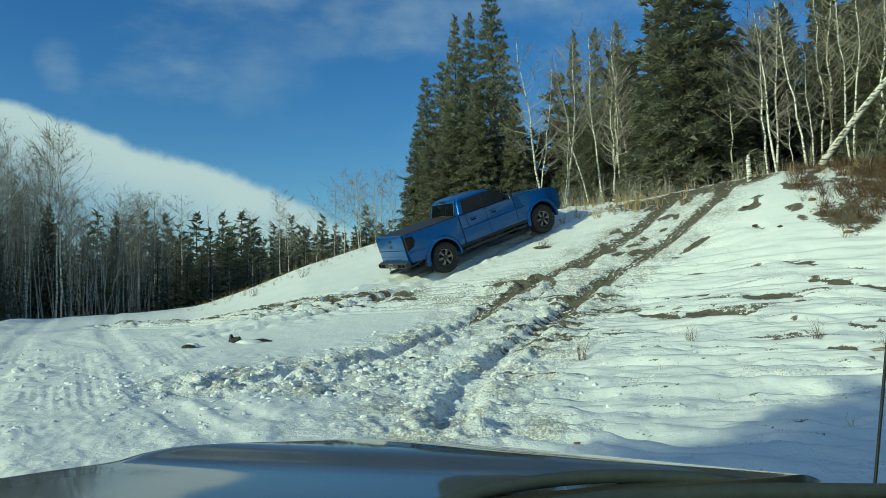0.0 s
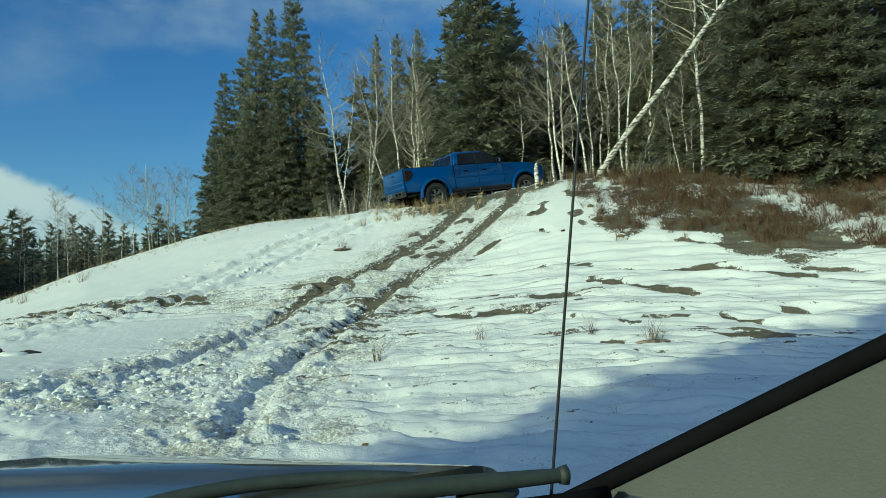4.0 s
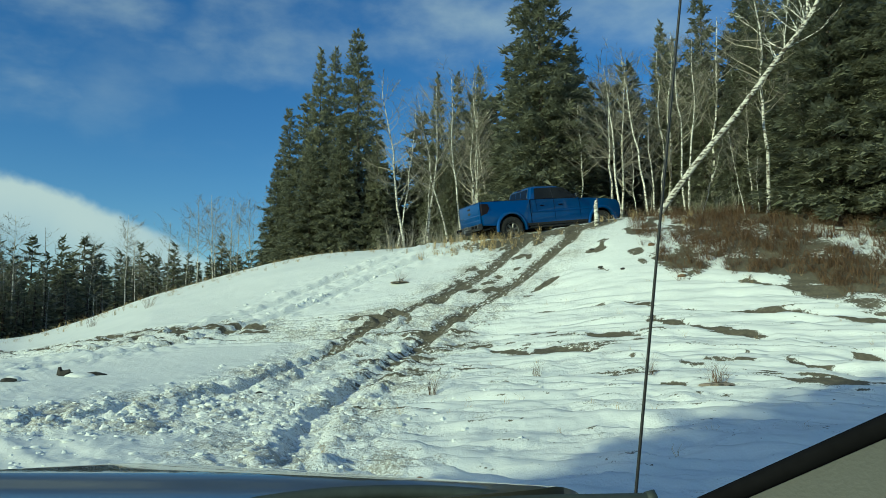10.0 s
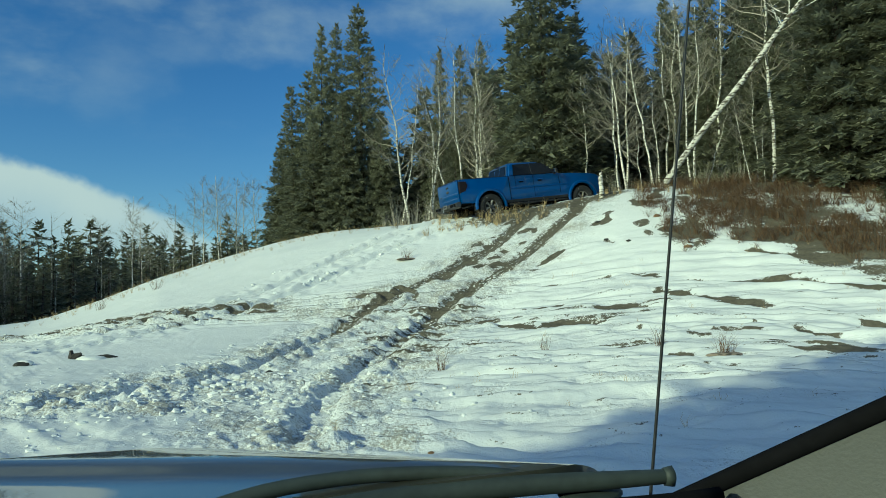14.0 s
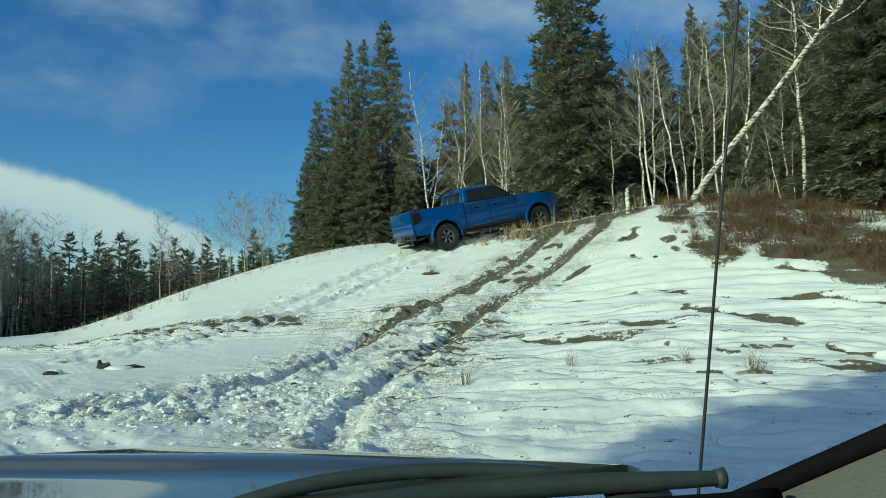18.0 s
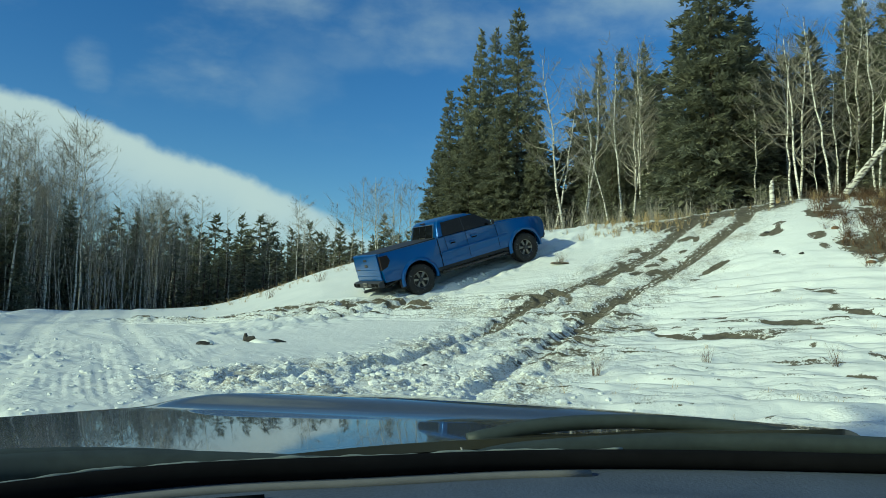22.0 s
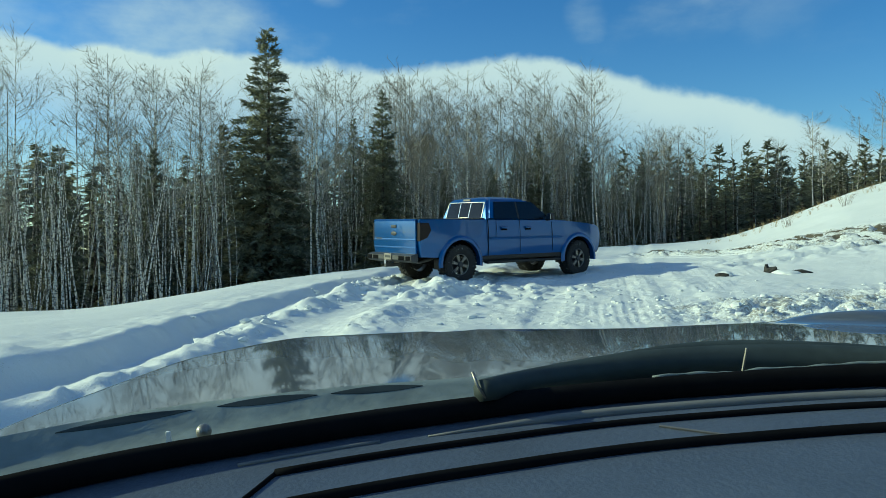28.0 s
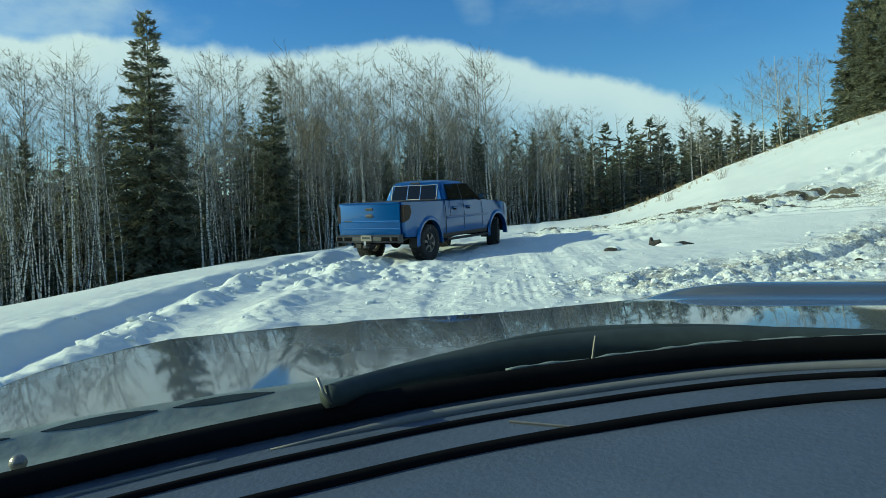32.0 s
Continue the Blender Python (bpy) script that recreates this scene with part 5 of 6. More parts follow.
# ---- the parked car from whose seat one looks ----
def build_car():
    car = tagged(new("parked_car"), "dark grey car parked on the snow, seen over its dash", "car")
    # forward is y, right is x; the ground tilts it
    f2, r2, g = Vector((-0.7071, 0.7071)), Vector((0.7071, 0.7071)), Vector((0.027, 0.086))
    up = Vector((-g.x, -g.y, 1)).normalized()
    fwd = Vector((f2.x, f2.y, g.dot(f2))).normalized()
    right = fwd.cross(up).normalized()
    m = Matrix((right, fwd, up)).transposed().to_4x4()
    car.matrix_basis = m

    def sheet(name, fn, nu, nv, mat, thick=0.012, label=""):
        """A curved sheet z, with thickness, from fn(u, v) -> point."""
        vs = [Vector(fn(i / nu, j / nv)) for i in range(nu + 1) for j in range(nv + 1)]
        k = len(vs)
        vs += [v - Vector((0, 0, thick)) for v in vs]
        w = nv + 1
        fs = []
        for i in range(nu):
            for j in range(nv):
                a = i * w + j
                fs.append((a, a + w, a + w + 1, a + 1))
                fs.append((a + k, a + 1 + k, a + w + 1 + k, a + w + k))
        rim = [i * w for i in range(nu + 1)] + [nu * w + j for j in range(1, nv + 1)] + [i * w + nv for i in range(nu - 1, -1, -1)] + [j for j in range(nv - 1, 0, -1)]
        for a, b in zip(rim, rim[1:] + rim[:1]):
            fs.append((a, a + k, b + k, b))
        ob = part(name, mesh_of(name, vs, fs, True), mat, car, label)
        ob.data.set_sharp_from_angle(angle=radians(50))
        return ob

    MID = 0.26

    def eased(x, xs, ys, w=0.06):
        """A line through points with its corners rounded."""
        return float(np.mean(np.interp(x + np.linspace(-w, w, 9), xs, ys)))

    def base_y(x):
        """How far ahead the foot of the glass lies, across the car."""
        return eased(x, (-0.75, -0.60, -0.45, -0.30, -0.10, 0.10, 0.30, 0.42, 0.55, 0.70, 0.80, 0.90, 1.03, 1.12), (0.25, 0.50, 0.68, 0.765, 0.81, 0.825, 0.80, 0.76, 0.69, 0.62, 0.545, 0.455, 0.325, 0.23))

    def base_z(x):
        return eased(x, (-0.8, 0.4, 0.7, 1.05, 1.2), (1.465, 1.463, 1.45, 1.44, 1.438))

    def crest(x):
        """Top of the cowl ridge: y and z across the car."""
        return base_y(x) + 0.13, eased(x, (-0.8, -0.45, -0.2, 0.05, 0.5, 0.8, 1.2), (1.476, 1.480, 1.474, 1.461, 1.440, 1.415, 1.405))

    def front_y(x):
        return eased(x, (-0.72, -0.66, -0.60, -0.455, -0.23, 0.145, 0.45, 0.60, 0.70, 0.78, 0.88, 1.05, 1.16, 1.20, 1.22), (1.00, 1.28, 1.51, 1.87, 2.03, 2.00, 1.81, 1.74, 1.68, 1.59, 1.46, 1.27, 0.97, 0.66, 0.40), 0.03)

    def back_y(x):
        return min(base_y(x) + 0.20, front_y(x) - 0.06)

    def bonnet(x, v):
        """A point of the hood: x across, v from the cowl to the nose."""
        back, front = back_y(x), front_y(x)
        y = back + (front - back) * v
        fall = 0.055 * min(max((x + 0.30) / 0.80, 0.0), 1.0)
        z = 1.378 - 0.030 * max(0.0, -x - 0.15) ** 2
        # a shallow lane between two creases, and a shoulder that steps up along the side
        lane = abs(x - 0.12 + 0.19 * (1.93 - y)) - 0.045
        z += 0.002 * math.tanh(lane * 60)
        step = 0.5 + 0.5 * math.tanh((x - (0.93 - 0.30 * (y - 1.0))) / 0.030)
        z += 0.018 * step - fall * (y - 1.38) * (1 - step) + 0.08 * min(front - y, 0.6) * step + 0.025 * min(front - y, 0.9) * (1 - step) * min(max(x / 0.3, 0.0), 1.0)
        # the edges roll down towards the nose and the sides
        lip = max(0.0, 1 - (front - y) / 0.10) if v > 0.5 else 0.0
        z -= 0.022 * lip ** 2
        return (x, y, z)

    def across(u):
        return -0.70 + 1.90 * u
    sheet("hood", lambda u, v: bonnet(across(u), v), 150, 70, HOOD, label="long dusty dark grey hood that mirrors the trees")
    # the flanks that fall from the edge of the hood to the bumper
    def skirt(u, v):
        x, y, z = bonnet(across(u), 1.0)
        out = Vector((x - MID, y - 0.4)).normalized()
        return (x + out.x * 0.05 * math.sin(v * 1.57), y + out.y * 0.07 * math.sin(v * 1.57), z - 0.62 * v ** 1.3)
    sheet("nose_skirt", skirt, 90, 10, HOOD)

    # cowl between hood and glass: a ridge with a dip behind it
    def cowl(u, v):
        x = -0.72 + 1.84 * u
        y0, z0 = base_y(x) - 0.01, base_z(x) - 0.014
        y1, z1 = crest(x)
        if v < 0.6:
            k = v / 0.6
            return (x, y0 + (y1 - y0) * k, z0 + (z1 - z0) * k - 0.012 * math.sin(math.pi * k) + 0.002 * math.sin(k * 14))
        k = (v - 0.6) / 0.4
        return (x, y1 + (back_y(x) + 0.05 - y1) * k, z1 + (1.355 - z1) * k ** 1.4)
    sheet("cowl", cowl, 70, 20, COWL, label="weathered dark grey cowl below the windscreen")
    # long flat slots along the ridge, pointed at both ends
    for x, half in ((-0.31, 0.052), (-0.19, 0.046), (-0.085, 0.046)):
        line = [(x + half * k, 1 - k * k) for k in np.linspace(-1, 1, 11)]
        bm = bmesh.new()
        top = [bm.verts.new(Vector(cowl((px + 0.72) / 1.84, 0.555 + side * 0.018 * w)) + Vector((0, 0, 0.0006))) for side, row in ((-1, line), (1, line[-2:0:-1])) for px, w in row]
        foot = [bm.verts.new(v.co - Vector((0, 0, 0.006))) for v in top]
        bm.faces.new(top)
        bm.faces.new(foot[::-1])
        for a, b, c, d in zip(top, top[1:] + top[:1], foot[1:] + foot[:1], foot):
            bm.faces.new((a, d, c, b))
        part("cowl_slot", bm, WIPER, car)
    vs, fs = tube([(x, base_y(x), base_z(x) + 0.001) for x in np.linspace(-0.74, 1.11, 61)], 0.0105, 8)
    part("screen_seal", mesh_of("screen_seal", vs, fs, True), GASKET, car)
    # a thin pale tube stands for the light caught along the seal
    vs, fs = tube([(x, base_y(x) + 0.007, base_z(x) + 0.0095 + 0.0012 * math.sin(x * 60) * math.sin(x * 23)) for x in np.linspace(0.16, 0.80, 90)], [0.0016 + 0.0010 * math.sin(i * 1.3) * math.sin(i * 0.37) for i in range(90)], 6)
    part("seal_edge", mesh_of("seal_edge", vs, fs, True), COWL, car, "pale line standing for light along the edge of the screen seal")

    # wipers
    def curve(points, n):
        """Points along a smooth line through a few."""
        p = np.array(points, float)
        t = np.linspace(0, len(p) - 1, n)
        k, w = cubic(np.arange(len(p), dtype=float), t)
        return [Vector(q) for q in sum(p[i] * u[:, None] for i, u in zip(k, w))]

    def wiper(line, arm, fat):
        """A flat blade along the foot of the glass, held by a broader arm, a pale clip at its end."""
        pts = curve(line, 30)
        vs, fs = tube(pts, [fat * (0.62 + 0.38 * math.sin(math.pi * i / 29)) for i in range(30)], 8)
        root = part("wiper", mesh_of("wiper", vs, fs, True), WIPER, car, "dark wiper resting at the foot of the glass")
        vs, fs = tube(curve(arm, 18), [fat * 0.75 - fat * 0.2 * i / 17 for i in range(18)], 8)
        part("wiper_arm", mesh_of("wiper_arm", vs, fs, True), WIPER, root)
        vs, fs = tube([pts[-2], pts[-1], pts[-1] + (pts[-1] - pts[-2]) * 0.3], [fat * 0.8, fat * 0.95, fat * 0.5], 8)
        part("blade_end", mesh_of("blade_end", vs, fs, True), WIPER, root)
        p = pts[0]
        vs, fs = tube([p + Vector((-0.006, 0.004, 0.016)), p + Vector((-0.003, 0.0, 0.004)), p + Vector((0.003, -0.003, -0.006))], 0.0014, 6)
        part("end_clip", mesh_of("end_clip", vs, fs, True), RIM, root, "pale clip at the end of the wiper")
        return root
    left = wiper([(0.00, 0.806, 1.482), (0.08, 0.862, 1.474), (0.18, 0.870, 1.474), (0.30, 0.850, 1.470), (0.42, 0.795, 1.462), (0.54, 0.730, 1.450), (0.64, 0.685, 1.436)], [(0.10, 0.885, 1.470), (0.24, 0.885, 1.478), (0.38, 0.835, 1.470), (0.52, 0.775, 1.448)], 0.016)
    vs, fs = tube([(0.230, 0.794, 1.478), (0.234, 0.792, 1.498)], 0.0011, 5)
    part("blade_scratch", mesh_of("blade_scratch", vs, fs), RIM, left, "thin pale scratch")
    right = wiper([(0.735, 0.718, 1.425), (0.80, 0.705, 1.426), (0.90, 0.640, 1.428), (1.00, 0.560, 1.429), (1.08, 0.470, 1.430), (1.14, 0.390, 1.431), (1.188, 0.332, 1.431)], [(0.79, 0.770, 1.430), (0.87, 0.715, 1.446), (0.96, 0.640, 1.450), (1.04, 0.545, 1.446), (1.09, 0.475, 1.436)], 0.0145)
    bm = bmesh.new()
    bmesh.ops.create_uvsphere(bm, u_segments=20, v_segments=8, radius=1, matrix=Matrix.Translation((1.135, 0.420, 1.412)) @ Matrix.Diagonal((0.046, 0.040, 0.007, 1)))
    part("pivot_cap", bm, WIPER, right, "round dark cap over the wiper pivot")
    x = -0.235
    bm = bmesh.new()
    bmesh.ops.create_uvsphere(bm, u_segments=24, v_segments=14, radius=0.0065, matrix=Matrix.Translation((x, base_y(x) + 0.045, base_z(x) + 0.004)))
    part("washer_jet", bm, RIM, car, "small glossy washer jet")
    part("jet_stem", boxed(x - 0.030, x - 0.026, base_y(x) + 0.040, base_y(x) + 0.044, base_z(x) - 0.012, base_z(x) + 0.008, 0.001), PLATE, car, "pale stem beside the washer jet")

    # dash
    def dash(u, v):
        x = MID + (2 * u - 1) * 0.90
        y = base_y(x) - 0.001 - v * 0.757
        z = base_z(x) - 0.008 - 0.012 * math.sin(min(v, 0.5) * 6.2) - 0.34 * max(0, v - 0.40) ** 2
        z += 0.020 * math.exp(-((x - 0.72) / 0.12) ** 2) * math.exp(-((v - 0.24) / 0.10) ** 2)
        return (x, y, z)
    sheet("dashboard", dash, 60, 40, DASH, 0.05, "dark blue-grey vinyl dashboard")

    def at_x(x):
        return (x - MID) / 1.80 + 0.5

    def seam(name, line, wide, mat, label=""):
        pts = [Vector(dash(u, v)) + Vector((0, 0, 0.0005)) for u, v in line]
        vs, fs = tube(pts, wide, 6)
        part(name, mesh_of(name, vs, fs, True), mat, car, label)
    seam("trim_strip", [(at_x(x), 0.034) for x in np.linspace(-0.05, 0.75, 30)], [0.0050 * min(1.0, 0.15 + i / 5) for i in range(30)], STRIP, "grey trim strip along the glass")
    seam("trim_strip", [(at_x(x), 0.030) for x in np.linspace(-0.20, -0.09, 8)], 0.0018, STRIP, "thin pale trim strip along the glass")
    seam("dash_seam", [(at_x(x), 0.068) for x in np.linspace(-0.17, 0.45, 36)], 0.0040, GASKET)
    seam("dash_seam", [(at_x(x), 0.142 - 0.02 * x) for x in np.linspace(-0.30, 0.47, 36)], 0.0058, GASKET)
    seam("dash_seam", [(at_x(-0.17 - 0.03 * k), 0.068 + 0.075 * k) for k in np.linspace(0, 1, 6)], 0.0022, GASKET)
    seam("dash_seam", [(at_x(0.47 + 0.10 * k), 0.132 + 0.4 * k) for k in np.linspace(0, 1, 9)], 0.0030, GASKET)
    a, b = Vector(dash(at_x(0.135), 0.085)), Vector(dash(at_x(0.178), 0.128))
    vs, fs = tube([a + Vector((0, 0, 0.001)), b + Vector((0, 0, 0.001))], 0.0011, 5)
    part("dash_scratch", mesh_of("dash_scratch", vs, fs), RIM, car)

    # pillars: light trim with a black edge against the glass
    def pillar(side):
        at = [(0.902, 0.52, 1.301), (0.892, 0.45, 1.343), (0.883, 0.29, 1.438), (0.872, 0.10, 1.551), (0.861, -0.10, 1.669), (0.854, -0.228, 1.745), (0.83, -0.45, 1.865)]
        line = [Vector((MID + side * x, y, z)) for x, y, z in at]
        bm = bmesh.new()
        rows = []
        for p in line:
            rows.append([bm.verts.new(p + Vector(o)) for o in ((0, -0.004, -0.012), (side * 0.015, -0.06, -0.075), (side * 0.03, -0.22, -0.22), (side * 0.12, -0.22, -0.24), (side * 0.10, 0.01, -0.060))])
        for a, b in zip(rows, rows[1:]):
            for i in range(5):
                bm.faces.new((a[i], a[(i + 1) % 5], b[(i + 1) % 5], b[i]))
        bm.faces.new(rows[0])
        bm.faces.new(rows[-1][::-1])
        ob = shade(part("pillar", bm, TRIM, car, "pale grey pillar trim"), 50)
        vs, fs = tube([p + Vector((side * 0.004, -0.003, -0.009)) for p in line], 0.0115, 6)
        part("pillar_edge", mesh_of("pillar_edge", vs, fs, True), GASKET, ob)
        a, b = line[2] + Vector((side * 0.015, -0.06, -0.075)), line[2] + Vector((side * 0.03, -0.22, -0.22))
        along = (line[3] - line[2]).normalized()
        down = (b - a).normalized()
        face = along.cross(down).normalized() * -side
        bm = boxed(-0.024, 0.024, -0.028, 0.028, -0.003, 0.004, 0.004)
        fit = Matrix((along, down, along.cross(down))).transposed().to_4x4()
        fit.translation = a.lerp(b, 0.10) + face * 0.002
        bmesh.ops.transform(bm, matrix=fit, verts=bm.verts)
        part("trim_cap", bm, TRIM, ob)
        return ob
    pillar(1)
    pillar(-1)
    # roof, doors and back close the cab
    part("roof_lining", boxed(MID - 0.78, MID + 0.78, -2.3, -0.40, 1.90, 1.945, 0.02), TRIM, car)
    for s in (1, -1):
        part("door_panel", boxed(MID + s * 0.93 - 0.03, MID + s * 0.93 + 0.03, -2.3, 0.30, 0.25, 1.24, 0.03), DASH, car)
        part("body_side", boxed(MID + s * 1.00 - 0.03, MID + s * 1.00 + 0.03, -2.4, 0.55, 0.35, 1.24, 0.02), HOOD, car)
        for y, lean in ((-0.62, 0.10), (-2.20, 0.22)):
            part("door_post", slab([(y - 0.06, 1.24), (y + 0.06, 1.24), (y + 0.05 + lean, 1.92), (y - 0.05 + lean, 1.92)], "x", MID + s * 0.90 - 0.03, MID + s * 0.90 + 0.03, 0.01), HOOD, car)
        vs, fs = tube([(MID + s * 0.80, -0.42, 1.915), (MID + s * 0.83, -1.2, 1.94), (MID + s * 0.81, -2.0, 1.925)], 0.035, 8)
        part("roof_rail", mesh_of("roof_rail", vs, fs, True), HOOD, car)
    part("roof_skin", slab([(MID - 0.81, -2.25), (MID + 0.81, -2.25), (MID + 0.83, -0.6), (MID + 0.72, -0.42), (MID - 0.72, -0.42), (MID - 0.83, -0.6)], "z", 1.947, 1.99, 0.03, 3), HOOD, car)
    part("rear_wall", boxed(MID - 0.90, MID + 0.90, -2.35, -2.28, 0.25, 1.90, 0.02), DASH, car)
    part("car_floor", boxed(MID - 0.90, MID + 0.90, -2.3, 0.9, 0.30, 0.35), DASH, car)
    part("front_bumper", slab([(MID - 0.88, 1.15), (MID + 0.88, 0.95), (MID + 0.72, 1.45), (MID + 0.1, 1.98), (MID - 0.5, 2.0), (MID - 0.80, 1.65)], "z", 0.40, 0.80, 0.05, 2), BLACK, car)
    for x in (MID - 0.82, MID + 0.82):
        for y in (0.85, -2.0):
            vs, fs = tube([(x - 0.13, y, 0.36), (x + 0.13, y, 0.36)], 0.38, 24)
            part("car_tyre", mesh_of("car_tyre", vs, fs), RUBBER, car)
    # aerial
    foot = Vector((1.305, 0.418, 1.25))
    vs, fs = tube([foot - Vector((0, 0, 0.06)), foot + Vector((0, 0, 0.02))], [0.030, 0.012], 10)
    mast = part("aerial_base", mesh_of("aerial_base", vs, fs, True), BLACK, car)
    vs, fs = tube([foot, (1.311, 0.405, 1.372), (1.328, 0.363, 1.765), (1.346, 0.320, 2.158), (1.364, 0.277, 2.55)], [0.0026, 0.0024, 0.0021, 0.0018, 0.0015], 6)
    part("aerial", mesh_of("aerial", vs, fs, True), BLACK, mast, "thin black whip aerial")
    part("front_fender", boxed(1.20, 1.33, -0.4, 0.55, 0.80, 1.20, 0.03), HOOD, car)
    return car


CAR = build_car()


# ---- small growth and litter on the hill ----
def twigs(rng, x, y, z, high, wide, count, thin=0.006):
    """Fine stems that fan out of one foot, as ribbons of triangles."""
    vs, fs = [], []
    for k in range(count):
        a, tip = rng.uniform(0, 6.28), rng.uniform(0.2, 1.0)
        bx, by = x + rng.uniform(-.12, .12) * wide, y + rng.uniform(-.12, .12) * wide
        h = high * rng.uniform(0.45, 1.0)
        ex, ey = bx + math.cos(a) * wide * tip * 0.5, by + math.sin(a) * wide * tip * 0.5
        o = thin
        mx, my, mz = (bx * 2 + ex) / 3 + rng.uniform(-.05, .05), (by * 2 + ey) / 3 + rng.uniform(-.05, .05), z + h * 0.55
        i = len(vs)
        ca, sa = -math.sin(a + 0.7) * o, math.cos(a + 0.7) * o
        vs += [(bx - ca, by - sa, z - 0.05), (bx + ca, by + sa, z - 0.05), (mx - ca * .7, my - sa * .7, mz), (mx + ca * .7, my + sa * .7, mz), (ex, ey, z + h)]
        fs += [(i, i + 1, i + 3, i + 2), (i + 2, i + 3, i + 4)]
        for q in range(2):
            t = rng.uniform(0.3, 0.9)
            px, py, pz = mx + (ex - mx) * t, my + (ey - my) * t, mz + (z + h - mz) * t
            b = a + rng.uniform(-1.5, 1.5)
            i = len(vs)
            L = high * rng.uniform(0.12, 0.28)
            vs += [(px - ca * .5, py - sa * .5, pz), (px + ca * .5, py + sa * .5, pz), (px + math.cos(b) * L, py + math.sin(b) * L, pz + L * rng.uniform(0.1, 0.9))]
            fs += [(i, i + 1, i + 2)]
    return vs, fs


def polar(a, r):
    return r * math.sin(radians(a)), r * math.cos(radians(a))


rng = random.Random(21)
pieces = []
for k in range(1900):
    a = rng.uniform(25, 52)
    r = rng.uniform(19.2, 26.5)
    if r < 20.9 - 0.10 * max(0, a - 34) + 2.6 * max(0, (28 - a) / 3) + rng.uniform(-0.4, 0.5) - 3.0 * float(rough(*(np.array([q]) for q in polar(a, r)), 0.5, 3, 81)[0]):
        continue
    x, y = polar(a, r)
    if float(rough(np.array([x]), np.array([y]), 1.1, 3, 84)[0]) < -0.09:
        continue
    pieces.append(twigs(rng, x, y, ground_z(x, y), rng.uniform(0.16, 0.46), rng.uniform(0.5, 1.2), 18, 0.0055))
tagged(part("brush", mesh_of("brush", *join(pieces)), BRUSH, None), "tangled red-brown brush along the brow of the hill", "brush", kind="stuff")
pieces = []
for k in range(120):
    a = rng.gauss(13.5, 2.2) if k < 85 else rng.uniform(8, 30)
    x, y = polar(a, rng.uniform(24.4, 26.2) + 0.05 * (13 - a))
    pieces.append(twigs(rng, x, y, ground_z(x, y), rng.uniform(0.20, 0.48), 0.25, 10, 0.005))
for k in range(230):
    a = rng.uniform(-19, 8)
    x, y = polar(a, rng.uniform(27, 30.5))
    pieces.append(twigs(rng, x, y, ground_z(x, y), rng.uniform(0.07, 0.22), 0.3, 7, 0.004))
for k in range(60):
    a, r = rng.uniform(2, 42), rng.uniform(8, 22)
    x, y = polar(a, r)
    pieces.append(twigs(rng, x, y, ground_z(x, y), rng.uniform(0.06, 0.18), 0.22, 5, 0.003))
tagged(part("dry_grass", mesh_of("dry_grass", *join(pieces)), STRAW, None), "dry yellow grass standing out of the snow", "grass", kind="stuff")
pieces = []
for k in range(240):
    a = rng.uniform(6, 48)
    x, y = polar(a, rng.uniform(26.5, 33))
    pieces.append(twigs(rng, x, y, ground_z(x, y), rng.uniform(0.5, 1.6), rng.uniform(0.5, 1.0), 12, 0.006))
tagged(part("saplings", mesh_of("saplings", *join(pieces)), TWIG, None), "thin grey saplings at the edge of the wood", "saplings", kind="stuff")

for x, y, h, w, n, label in ((3.05, 22.5, 0.42, 0.75, 46, "small dry shrub in the snow of the slope"), (6.64, 11.2, 0.45, 0.75, 60, "brown dry shrub on bare earth"), (4.3, 13.2, 0.40, 0.5, 26, "sparse dry weed in the snow"),
                             (6.0, 12.2, 0.45, 0.5, 22, "sparse dry weed in the snow"), (2.3, 12.6, 0.42, 0.5, 30, "sparse dry weed in the snow"), (-6.2, 25.2, 0.5, 0.9, 30, "small dry shrub in the snow of the slope"), (-4.6, 25.5, 0.45, 0.9, 30, "small dry shrub in the snow of the slope")):
    v, f = twigs(rng, 0, 0, 0, h, w, n, 0.0035)
    root = tagged(new("shrub"), label, "shrub", "shrubs")
    root.location = (x, y, ground_z(x, y))
    part("stem_clump", mesh_of("stem_clump", v, f), BRUSH, root)
    if n < 40:
        continue
    bm = bmesh.new()
    bmesh.ops.create_icosphere(bm, subdivisions=2, radius=1, matrix=Matrix.Diagonal((w * 0.42, w * 0.30, 0.045, 1)))
    for q in bm.verts:
        q.co *= 1 + 0.25 * noise.noise(q.co * 5 + Vector((x, y, 0)))
    part("litter", bm, DEADWOOD, root, "dark leaf litter round the stems")


